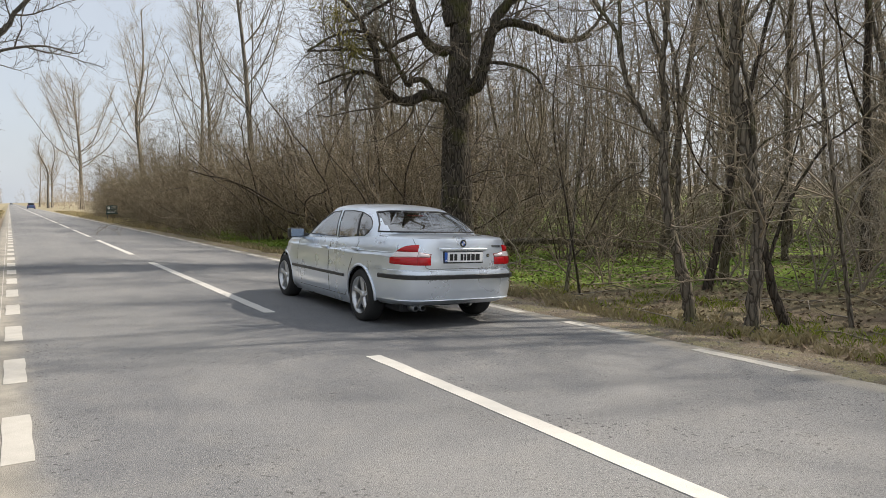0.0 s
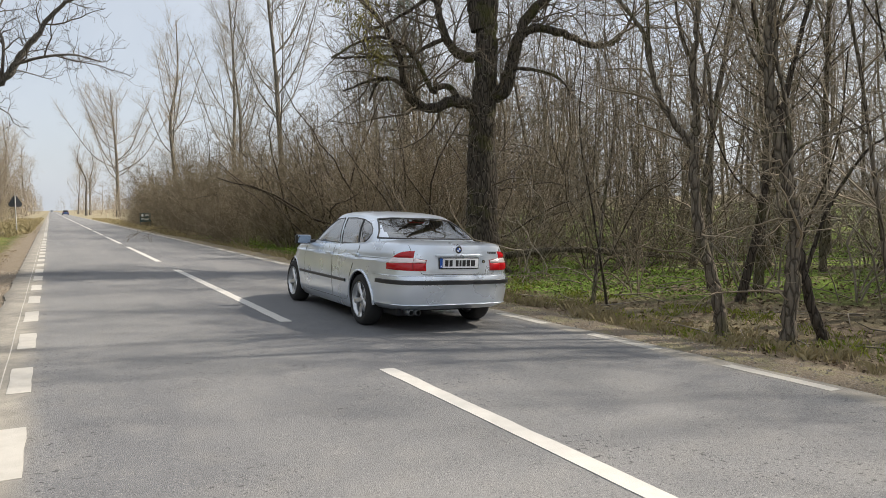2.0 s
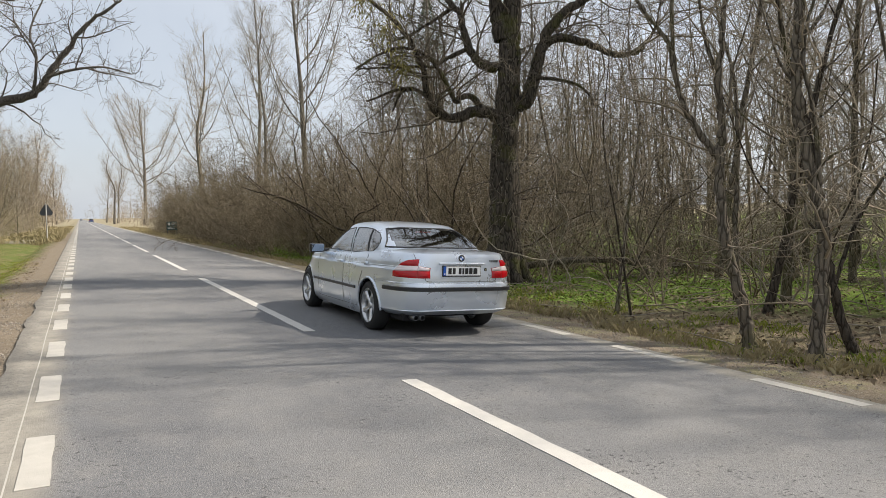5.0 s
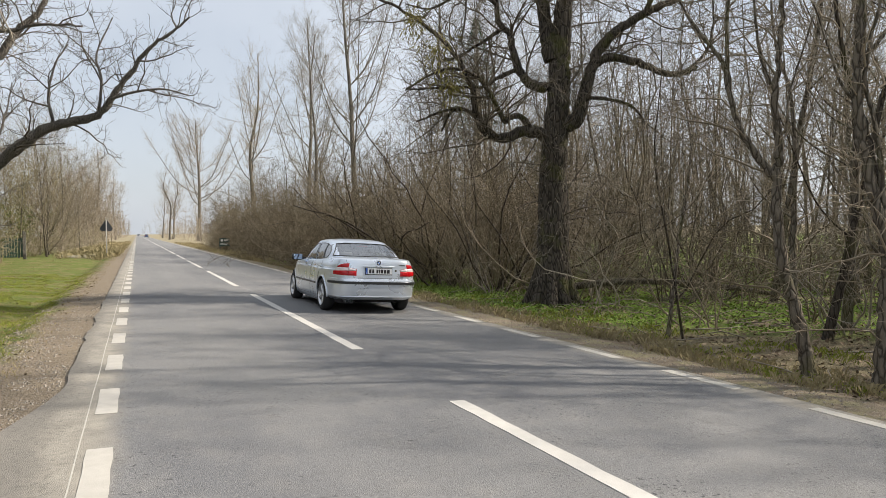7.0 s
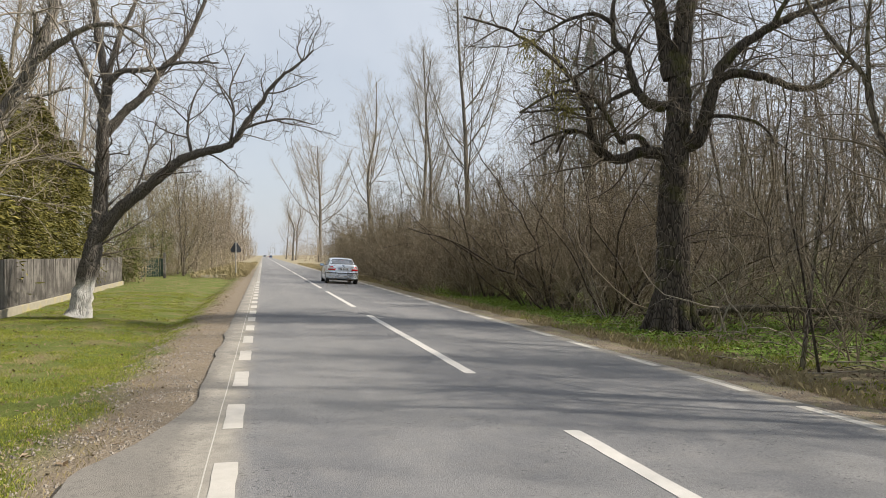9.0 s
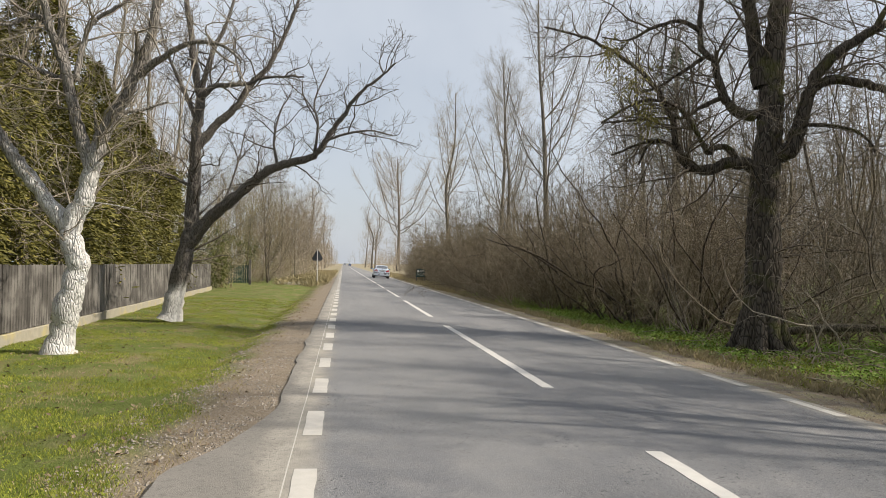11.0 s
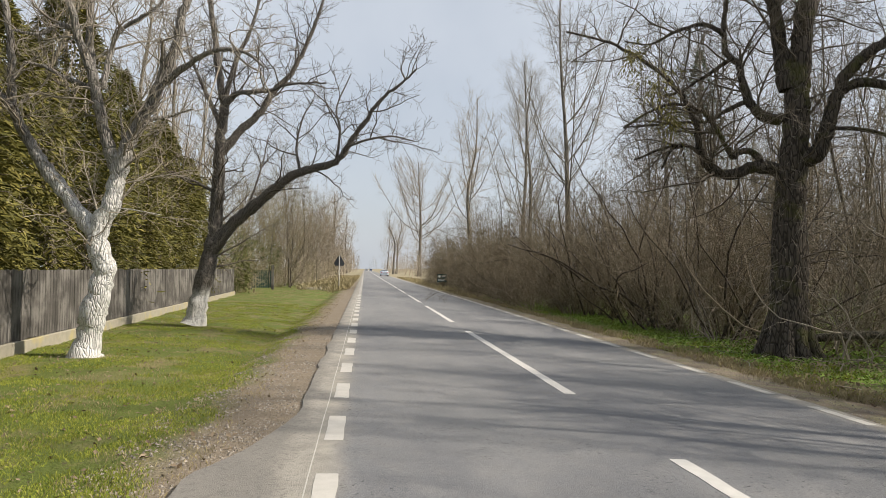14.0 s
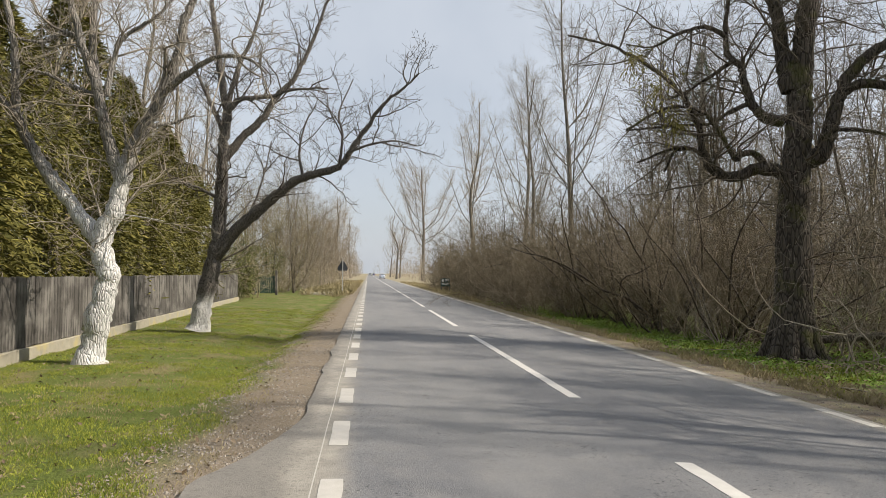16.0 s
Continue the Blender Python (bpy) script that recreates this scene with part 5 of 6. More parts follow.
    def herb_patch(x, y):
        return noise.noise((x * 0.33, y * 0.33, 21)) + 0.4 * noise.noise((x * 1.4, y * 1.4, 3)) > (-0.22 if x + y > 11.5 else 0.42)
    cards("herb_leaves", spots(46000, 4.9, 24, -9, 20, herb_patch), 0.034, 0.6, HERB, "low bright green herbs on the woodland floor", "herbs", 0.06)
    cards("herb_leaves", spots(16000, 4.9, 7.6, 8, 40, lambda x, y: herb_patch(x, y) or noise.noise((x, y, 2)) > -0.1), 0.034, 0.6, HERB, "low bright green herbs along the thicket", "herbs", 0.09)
    cards("dead_leaves", spots(22000, 4.2, 20, -10, 16), 0.045, 0.5, LITTER, "brown dead leaves on the woodland floor", "leaves", 0.03)
    cards("dead_leaves", spots(3000, -9, -3.6, -2, 25), 0.03, 0.5, LITTER, "scattered dead leaves on the grass", "leaves", 0.02)
    # stones on the shoulders
    g = random.Random(9)
    v, f = [], []
    for x, y in spots(5000, -4.6, -3.22, -3, 14, lambda x, y: x < left_edge(y) - 0.02 and noise.noise((x * 2, y * 2, 1)) > -0.15, True) + spots(2500, 3.48, 4.1, -8, 20, None, True):
        s = g.uniform(0.006, 0.022)
        z = ground_z(x, y)
        b = len(v)
        v += [(x + s * g.uniform(0.6, 1.2), y, z), (x, y + s * g.uniform(0.6, 1.2), z), (x - s * g.uniform(0.6, 1.2), y, z), (x, y - s * g.uniform(0.6, 1.2), z), (x + s * 0.2 * g.uniform(-1, 1), y, z + s * g.uniform(0.5, 1.0))]
        f += [(b, b + 1, b + 4), (b + 1, b + 2, b + 4), (b + 2, b + 3, b + 4), (b + 3, b, b + 4)]
    stone = Nodes("pebbles")
    mat = stone.done(stone.mix(stone.island(), (0.15, 0.13, 0.105), (0.33, 0.29, 0.24)), 0.9)
    tagged(link_mesh("gravel", v, f, mat), "loose grey gravel on the road shoulder", "gravel", kind="stuff")
    # fallen sticks
    w, g = Wood(), random.Random(12)
    for x, y in spots(260, 4.6, 18, -8, 14):
        a, ln = g.uniform(0, math.tau), g.uniform(0.3, 1.4)
        z = ground_z(x, y)
        w.tube([(x, y, z + 0.02), (x + math.cos(a) * ln * 0.5, y + math.sin(a) * ln * 0.5, z + g.uniform(0.03, 0.12)), (x + math.cos(a + 0.2) * ln, y + math.sin(a + 0.2) * ln, z + g.uniform(0.02, 0.2))], [0.012, 0.010, 0.005], 4)
    tagged(w.link("fallen_sticks", TWIG_GREY), "fallen sticks on the woodland floor", "sticks", kind="stuff")


ground_cover()


# ---- the silver saloon ----
def car_paint():
    s = Nodes("silver_paint")
    flake = s.noise(6.0, 2.0, vec=s.local())
    dust = s.noise(3.0, 5.0, vec=s.local())
    c = s.mix(flake, (0.695, 0.755, 0.835), (0.725, 0.785, 0.865))
    low = s.step(s.axis(2, s.local()), 0.15, 0.50, 0.14, 0.0)
    c = s.mix(s.math("MULTIPLY", low, s.step(dust, 0.3, 0.7)), c, (0.30, 0.28, 0.25))
    s.b.inputs["Coat Weight"].default_value = 0.7
    s.b.inputs["Coat Roughness"].default_value = 0.06
    return s.done(c, s.step(dust, 0.3, 0.7, 0.27, 0.30), 0.62)


def glass_mat(name, tint):
    s = Nodes(name)
    t = s.t.nodes.new("ShaderNodeBsdfTransparent")
    t.inputs[0].default_value = (*tint, 1)
    g = s.t.nodes.new("ShaderNodeBsdfGlossy")
    g.inputs["Roughness"].default_value = 0.01
    f = s.t.nodes.new("ShaderNodeFresnel")
    f.inputs["IOR"].default_value = 1.6
    lift = s.step(f.outputs[0], 0.0, 1.0, 0.42, 1.0)
    m = s.t.nodes.new("ShaderNodeMixShader")
    s.t.links.new(lift, m.inputs[0])
    s.t.links.new(t.outputs[0], m.inputs[1])
    s.t.links.new(g.outputs[0], m.inputs[2])
    s.t.links.new(m.outputs[0], s.t.nodes["Material Output"].inputs[0])
    return s.mat


def gloss(name, color, rough=0.15, metal=0.0, coat=0.6):
    s = Nodes(name)
    s.b.inputs["Coat Weight"].default_value = coat
    c = s.mix(s.noise(40.0, 3.0, vec=s.local()), tuple(x * 0.93 for x in color), color)
    return s.done(c, rough, metal)


PAINT_SILVER = car_paint()
GLASS = glass_mat("car_glass", (0.34, 0.39, 0.385))
RUBBER = plain("black_rubber", (0.018, 0.018, 0.019), 0.75)
TRIM = plain("black_trim", (0.022, 0.023, 0.025), 0.42)
TYRE = plain("tyre_rubber", (0.022, 0.022, 0.022), 0.85, vary=0.25, scale=60)
ALLOY = gloss("alloy", (0.60, 0.61, 0.62), 0.28, 0.85, 0.3)
CHROME = gloss("chrome", (0.75, 0.76, 0.77), 0.12, 1.0, 0.0)
LAMP_RED = gloss("red_lens", (0.44, 0.005, 0.010), 0.18, 0.0, 0.12)
LAMP_CLEAR = gloss("clear_lens", (0.80, 0.70, 0.70), 0.15, 0.2, 0.5)
LAMP_BACK = gloss("dark_red_lens", (0.20, 0.004, 0.006), 0.3, 0.0, 0.1)
SEAT = plain("pale_seat_cloth", (0.30, 0.31, 0.31), 0.9)
LINING = plain("cabin_cloth", (0.055, 0.055, 0.057), 0.95)
UNDER = plain("underbody_black", (0.012, 0.012, 0.013), 0.9)
WHITE_PLATE = plain("white_plate", (0.76, 0.77, 0.78), 0.4, vary=0.04)
BLUE = plain("blue_enamel", (0.02, 0.10, 0.42), 0.35)
INK = plain("black_ink", (0.015, 0.015, 0.016), 0.5)
BADGE = plain("grey_badge", (0.20, 0.21, 0.22), 0.3, 0.8)
MIRROR_GLASS = gloss("mirror_glass", (0.45, 0.55, 0.68), 0.02, 1.0, 0.0)

AXLES, WHEEL_R = (-1.26, 1.465), 0.322
REAR_N, FRONT_N = 6.3, 3.9


def half_width(z):
    return float(np.interp(z, (0.17, 0.24, 0.32, 0.45, 0.58, 0.70, 0.83, 0.845, 0.92, 1.0, 1.05), (0.795, 0.845, 0.868, 0.880, 0.890, 0.886, 0.882, 0.862, 0.846, 0.81, 0.78)))


def tail(z):
    return float(np.interp(z, (0.17, 0.24, 0.30, 0.325, 0.345, 0.45, 0.56, 0.64, 0.672, 0.680, 0.76, 0.86, 0.95, 1.00, 1.03), (2.06, 2.13, 2.185, 2.215, 2.20, 2.222, 2.232, 2.232, 2.220, 2.186, 2.184, 2.174, 2.166, 2.158, 2.148)))


def nose(z):
    return float(np.interp(z, (0.17, 0.3, 0.5, 0.62, 0.70, 0.78), (2.10, 2.2, 2.235, 2.22, 2.17, 2.02)))


def outline(th, z):
    """A point of the lower body's plan outline at height z. th: 0 at the tail's middle, growing by the car's left side."""
    c, s = -math.sin(th), -math.cos(th)          # across (left: minus), along (tail: minus)
    n = FRONT_N + (REAR_N - FRONT_N) * min(1.0, max(0.0, (0.5 - s) / 1.0))
    x = half_width(z) * math.copysign(abs(c) ** (2 / n), c)
    y = (nose(z) if s > 0 else tail(z)) * math.copysign(abs(s) ** (2 / n), s)
    return x, y


def even_angles(count):
    """Angles that step evenly along the outline."""
    dense = np.linspace(0, math.tau, 6001)
    p = np.array([outline(t, 0.6) for t in dense])
    d = np.concatenate(([0], np.cumsum(np.linalg.norm(np.diff(p, axis=0), axis=1))))
    return list(np.interp(np.linspace(0, d[-1], count, endpoint=False), d, dense))


def shoulder(y):
    return float(np.interp(y, (-2.2, -1.9, -1.5, -1.1, -0.4, 0.4, 1.0, 1.5, 1.9, 2.24), (1.030, 1.032, 1.015, 0.990, 0.960, 0.938, 0.918, 0.878, 0.81, 0.70)))


def side_x(y, z):
    n = REAR_N if y < 0 else FRONT_N + (REAR_N - FRONT_N) * max(0.0, 0.5 - y / 2.2)
    b = tail(z) if y < 0 else nose(z)
    return -half_width(z) * max(0.0, 1 - abs(y / b) ** n) ** (1 / n)


def rear_y(x, z):
    return -tail(z) * max(0.0, 1 - abs(x / half_width(z)) ** REAR_N) ** (1 / REAR_N)


def ellipse_loop(angles, width, back, front, mid, n, height):
    out = []
    for th in angles:
        c, s = -math.sin(th), -math.cos(th)
        x = width * math.copysign(abs(c) ** (2 / n), c)
        y = mid + (front if s > 0 else back) * math.copysign(abs(s) ** (2 / n), s)
        out.append((x, y, height(x, y)))
    return np.array(out)


def body_loops(angles):
    loops = []
    for z in (0.17, 0.20, 0.24, 0.28, 0.30, 0.325, 0.345, 0.38, 0.42, 0.46, 0.50, 0.54, 0.58, 0.62, 0.645, 0.672, 0.680):
        row = []
        for t in angles:
            x, y = outline(t, z)
            foot = float(np.interp(y, (-2.2, -1.5, -0.95, 1.9, 2.2), (0.272, 0.268, 0.165, 0.17, 0.2)))
            row.append((x, y, z if z > 0.345 else foot + (z - 0.17) * (0.345 - foot) / 0.175))
        loops.append(np.array(row))
    for f in np.linspace(0.12, 1.0, 12):
        row = []
        for t in angles:
            x, y = outline(t, 0.68)
            z = 0.68 + f * (shoulder(y) - 0.68)
            row.append((*outline(t, z), z))
        loops.append(np.array(row))
    low = len(loops)
    base = ellipse_loop(angles, 0.765, 1.33, 1.40, -0.28, 5.0, lambda x, y: float(np.interp(y, (-1.6, -1.2, -0.5, 0.5, 1.12), (1.075, 1.030, 0.985, 0.962, 0.990))))
    edge = loops[-1]
    for f in (0.10, 0.3, 0.55, 0.8, 1.0):
        p = edge + (base - edge) * f
        bulge = np.interp(p[:, 1], (-2.2, -1.7, -1.2, 0.8, 1.4, 2.2), (0.018, 0.012, 0.008, 0.01, 0.05, 0.06))
        p[:, 2] += bulge * math.sin(math.pi * f ** 0.8) + (0.004 if f == 0.1 else 0)
        loops.append(p)
    first = len(loops) - 1
    top = ellipse_loop(angles, 0.615, 0.72, 0.60, -0.27, 4.6, lambda x, y: float(np.interp(y, (-1.0, -0.6, 0.0, 0.33), (1.345, 1.365, 1.365, 1.345))))
    for f in np.linspace(0, 1, 21)[1:]:
        p = base + (top - base) * f
        out = p[:, :2] - np.array((0, -0.28))
        p[:, :2] += out * 0.030 * math.sin(math.pi * f)
        loops.append(p)
    last = len(loops) - 1
    for k, lift in ((0.93, 0.022), (0.82, 0.040), (0.66, 0.054), (0.48, 0.063), (0.28, 0.069), (0.1, 0.071)):
        p = top.copy()
        p[:, 0] *= k
        p[:, 1] = -0.27 + (p[:, 1] + 0.27) * k
        p[:, 2] = top[:, 2] + (1.363 - top[:, 2]) * (1 - k) + lift
        loops.append(p)
    return loops, low, first, last


def inside(poly, a, b):
    hit = False
    for i in range(len(poly)):
        (x0, y0), (x1, y1) = poly[i], poly[i - 1]
        if (y0 > b) != (y1 > b) and a < (x1 - x0) * (b - y0) / (y1 - y0) + x0:
            hit = not hit
    return hit


FRONT_PANE = [(0.80, 0.990), (0.46, 1.175), (0.13, 1.305), (-0.15, 1.325), (-0.27, 0.990)]
REAR_PANE = [(-0.34, 0.990), (-0.235, 1.325), (-0.55, 1.330), (-0.80, 1.312), (-1.00, 1.262), (-1.13, 1.195), (-1.19, 1.13), (-1.17, 1.07), (-1.05, 1.000)]
BACK_PANE = [(-0.68, 1.088), (0.68, 1.088), (0.645, 1.14), (0.525, 1.318), (0.34, 1.337), (-0.34, 1.337), (-0.525, 1.318), (-0.645, 1.14)]
SCREEN = [(-0.65, 1.01), (0.65, 1.01), (0.51, 1.315), (-0.51, 1.315)]


def strip(angles, z0, z1, out, material, name, parent, label="", rows=3):
    """A band along the lower body's outline, standing out from it."""
    verts, faces = [], []
    k = rows + 2
    for th in angles:
        for j in range(k):
            z = z0 + (z1 - z0) * min(max(j - 0.5, 0), rows - 0.0) / rows if 0 < j < k - 1 else (z0 if j == 0 else z1)
            x, y = outline(th, z)
            e = out if 0 < j < k - 1 else -0.01
            gx, gy = math.copysign(abs(x / 0.87) ** 5.3, x) / 0.87, math.copysign(abs(y / 2.2) ** 5.3, y) / 2.2
            g = math.hypot(gx, gy) + 1e-9
            verts.append((x + e * gx / g, y + e * gy / g, z))
    n = len(angles)
    for i in range(n - 1):
        for j in range(k - 1):
            faces.append((i * k + j, i * k + j + 1, (i + 1) * k + j + 1, (i + 1) * k + j))
    faces += [tuple(range(k)), tuple((n - 1) * k + j for j in reversed(range(k)))]
    return link_mesh(name, verts, faces, material, parent, label, smooth=False)


def angle_for(x=None, y=None, z=0.6, left=True):
    """The outline angle at which the tail shows x, or a flank shows y."""
    best = None
    for i in range(4001):
        th = math.pi * i / 4000 * (1 if left else -1)
        px, py = outline(th, z)
        if x is not None:
            d = abs(px - x) + (0 if py < -1.5 else 9)
        else:
            d = abs(py - y)
        if best is None or d < best[0]:
            best = (d, th)
    return best[1]


def lens(th0, th1, zlo, zhi, out, material, name, parent, label="", n=14, m=5):
    """A curved lens on the tail: zlo and zhi are functions of the way from th0 to th1."""
    verts, faces = [], []
    for i in range(n + 1):
        s = i / n
        th = th0 + (th1 - th0) * s
        for j in range(m + 1):
            z = zlo(s) + (zhi(s) - zlo(s)) * j / m
            x, y = outline(th, z)
            rim = min(1.0, 4.0 * min(s, 1 - s) + 0.25, 4.0 * min(j / m, 1 - j / m) + 0.3)
            gx, gy = math.copysign(abs(x / 0.87) ** 5.3, x) / 0.87, math.copysign(abs(y / 2.2) ** 5.3, y) / 2.2
            g = math.hypot(gx, gy) + 1e-9
            verts.append((x + out * rim * gx / g, y + out * rim * gy / g, z))
    k = m + 1
    for i in range(n):
        for j in range(m):
            faces.append((i * k + j, i * k + j + 1, (i + 1) * k + j + 1, (i + 1) * k + j))
    return link_mesh(name, verts, faces, material, parent, label, smooth=True)


def gap_line(points, parent, name="shut_line", material=None, r=0.0032):
    w = Wood()
    w.tube(points, [r] * len(points), 5)
    return w.link(name, material or INK, parent)


def wheel(car, x, y, left):
    hub = new("wheel")
    hub.parent = car
    hub.matrix_basis = pose(x, y, WHEEL_R)
    o = -1 if left else 1
    R, w = WHEEL_R, 0.108
    v, f = lathe([(-w * o, 0.222), (-w * 1.02 * o, 0.25), (-w * 0.98 * o, 0.285), (-w * 0.82 * o, 0.308), (-w * 0.4 * o, R), (w * 0.4 * o, R), (w * 0.82 * o, 0.308), (w * 0.98 * o, 0.285), (w * 1.02 * o, 0.25), (w * 0.96 * o, 0.222)], 48)
    link_mesh("tyre", v, f, TYRE, hub, "black road tyre", smooth=True)
    v, f = lathe([(-w * 0.9 * o, 0.222), (-w * 0.85 * o, 0.205), (w * 0.5 * o, 0.195), (w * 0.80 * o, 0.208), (w * 0.96 * o, 0.224), (w * 1.0 * o, 0.222)], 48)
    link_mesh("rim", v, f, ALLOY, hub, "silver alloy rim", smooth=True)
    v, f = lathe([(0.02 * o, 0.0), (0.02 * o, 0.17), (-0.01 * o, 0.17), (-0.01 * o, 0.0)], 32)
    link_mesh("brake_disc", v, f, BADGE, hub)
    verts, faces = [], []
    for k in range(5):
        for a, (r, half, dep) in enumerate(((0.035, 0.030, 0.070), (0.10, 0.026, 0.082), (0.16, 0.030, 0.086), (0.208, 0.043, 0.092))):
            for q in (-1, -0.55, 0.55, 1):
                d = dep if abs(q) < 1 else dep - 0.022
                th = k * math.tau / 5 + 0.3
                py, pz = r, q * half
                verts.append((o * d, py * math.cos(th) - pz * math.sin(th), py * math.sin(th) + pz * math.cos(th)))
        b = k * 16
        for a in range(3):
            for q in range(3):
                faces.append((b + a * 4 + q, b + a * 4 + q + 1, b + a * 4 + q + 5, b + a * 4 + q + 4))
    link_mesh("spokes", verts, faces, ALLOY, hub, "five broad silver spokes")
    v, f = lathe([(0.055 * o, 0.05), (0.082 * o, 0.042), (0.088 * o, 0.030), (0.088 * o, 0.0)], 24)
    link_mesh("hub_cap", v, f, ALLOY, hub, smooth=True)
    return hub


def build_car():
    car = new("car")
    angles = even_angles(300)
    loops, low, first, last = body_loops(angles)
    n = len(angles)
    V = np.concatenate(loops)
    body, panes = [], {"front_window": [], "rear_window": [], "windscreen": [], "side_window": [], "rear_side_window": [], "right_window": [], "right_rear_window": []}
    for r in range(len(loops) - 1):
        for i in range(n):
            j = (i + 1) % n
            q = (r * n + i, r * n + j, (r + 1) * n + j, (r + 1) * n + i)
            c = V[list(q)].mean(0)
            if r >= first:
                e1, e2 = V[q[1]] - V[q[0]], V[q[3]] - V[q[0]]
                nn = unit(np.cross(e1, e2))
                if abs(nn[0]) > abs(nn[1]) and abs(c[0]) > 0.5:
                    key = "side_window" if inside(FRONT_PANE, c[1], c[2]) else "rear_side_window" if inside(REAR_PANE, c[1], c[2]) else None
                    if key:
                        panes[key if c[0] < 0 else {"side_window": "right_window", "rear_side_window": "right_rear_window"}[key]].append(q)
                        continue
                elif c[1] < -0.7 and inside(BACK_PANE, c[0], c[2]):
                    panes["rear_window"].append(q)
                    continue
                elif c[1] > 0.2 and inside(SCREEN, c[0], c[2]):
                    panes["windscreen"].append(q)
                    continue
            elif abs(c[0]) > 0.6 and any(math.hypot(c[1] - a, c[2] - WHEEL_R) < 0.362 for a in AXLES):
                continue
            body.append(q)
    centre = len(V)
    V = np.vstack((V, [(0, -0.27, 1.4345)]))
    k = (len(loops) - 1) * n
    body += [(k + i, k + (i + 1) % n, centre) for i in range(n)]
    def sheet(name, faces, material, label=""):
        used = sorted({v for f in faces for v in f})
        index = {v: i for i, v in enumerate(used)}
        return link_mesh(name, [V[v] for v in used], [tuple(index[v] for v in reversed(f)) for f in faces], material, car, label, smooth=True)
    shell = sheet("body", body, PAINT_SILVER, "silver painted steel body")
    shell.data.set_sharp_from_angle(angle=radians(28))
    lining = [f for f in body if 0.62 < V[list(f)].mean(0)[2] < 1.5 and -1.75 < V[list(f)].mean(0)[1] < 1.2 and (V[list(f)].mean(0)[2] < 1.0) == (abs(V[list(f)].mean(0)[0]) > 0.7)]
    inner = sheet("cabin_lining", lining, LINING, "dark grey cabin lining")
    for v in inner.data.vertices:
        v.co.x *= 0.962
        v.co.y = -0.27 + (v.co.y + 0.27) * 0.965
        v.co.z = min(v.co.z - 0.016, 1.40)
    for name, faces in panes.items():
        pane = sheet({"right_window": "side_window", "right_rear_window": "rear_side_window"}.get(name, name), faces, GLASS, "tinted car glass")
        pane.visible_shadow = False
    # rubber round the panes
    G = np.concatenate(loops[first:last + 1])
    def on_side(y, z, sign):
        g = G[G[:, 0] * sign > 0.3]
        d = (g[:, 1] - y) ** 2 + (g[:, 2] - z) ** 2
        m = np.argsort(d)[:4]
        wgt = 1 / (d[m] + 1e-6)
        return float((g[m, 0] * wgt).sum() / wgt.sum())
    def on_end(x, z, sign):
        g = G[(G[:, 1] + 0.28) * sign > 0.4]
        d = (g[:, 0] - x) ** 2 + (g[:, 2] - z) ** 2
        m = np.argsort(d)[:4]
        wgt = 1 / (d[m] + 1e-6)
        return float((g[m, 1] * wgt).sum() / wgt.sum())
    def dense(poly, step=0.03):
        out = []
        for i in range(len(poly)):
            a, b = np.array(poly[i]), np.array(poly[(i + 1) % len(poly)])
            m = max(1, int(np.linalg.norm(b - a) / step))
            out += [tuple(a + (b - a) * t / m) for t in range(m)]
        return out + [out[0]]
    for sign in (-1, 1):
        for poly in (FRONT_PANE, REAR_PANE):
            w = Wood()
            w.tube([(on_side(y, z, sign), y, z) for y, z in dense(poly)], [0.0075] * len(dense(poly)), 6)
            w.link("window_seal", TRIM, car, "black window rubber")
        w = Wood()
        pts = [(on_side(y, z, sign) + sign * 0.004, y, z) for y, z in ((-0.94, 1.000), (-0.90, 1.10), (-0.85, 1.20), (-0.80, 1.300))]
        w.tube(pts, [0.011] * 4, 6)
        w.link("window_divider", TRIM, car)
    for poly, sign in ((BACK_PANE, -1), (SCREEN, 1)):
        w = Wood()
        w.tube([(x, on_end(x, z, sign), z) for x, z in dense(poly)], [0.012] * len(dense(poly)), 6)
        w.link("window_seal", TRIM, car, "black window rubber")
    # bumper band, moulding, gaps
    a0, a1 = angle_for(y=-1.72, z=0.6), angle_for(y=-1.72, z=0.6, left=False)
    strip(list(np.linspace(a0, a1, 90)), 0.572, 0.632, 0.018, TRIM, "bumper_strip", car, "black bumper strip")
    strip(list(np.linspace(angle_for(y=-1.62, z=0.67), angle_for(y=-1.62, z=0.67, left=False), 90)), 0.668, 0.678, 0.002, INK, "bumper_gap", car, rows=1)
    for left in (True, False):
        b0, b1 = angle_for(y=-0.80, z=0.52, left=left), angle_for(y=1.08, z=0.52, left=left)
        strip(list(np.linspace(b0, b1, 30)), 0.498, 0.545, 0.016, TRIM, "side_moulding", car, "black rubbing strip")
    for x in (-0.62, -0.21, 0.2, 0.62):
        w = Wood()
        y = rear_y(x, 0.6)
        w.tube([(x, y - 0.016, 0.602), (x, y - 0.022, 0.602)], [0.013, 0.012], 10)
        w.link("parking_sensor", INK, car)
    def on_tail(x, z, out=0.001):
        return (x, rear_y(x, z) - out, z)
    gap_line([on_tail(-0.615, 1.03), on_tail(-0.605, 0.98), on_tail(-0.585, 0.90)], car)
    gap_line([on_tail(0.615, 1.03), on_tail(0.605, 0.98), on_tail(0.585, 0.90)], car)
    gap_line([on_tail(-0.50, 0.735), on_tail(-0.495, 0.71), on_tail(-0.46, 0.694)] + [on_tail(x, 0.692) for x in np.linspace(-0.4, 0.4, 9)] + [on_tail(0.46, 0.694), on_tail(0.495, 0.71), on_tail(0.50, 0.735)], car)
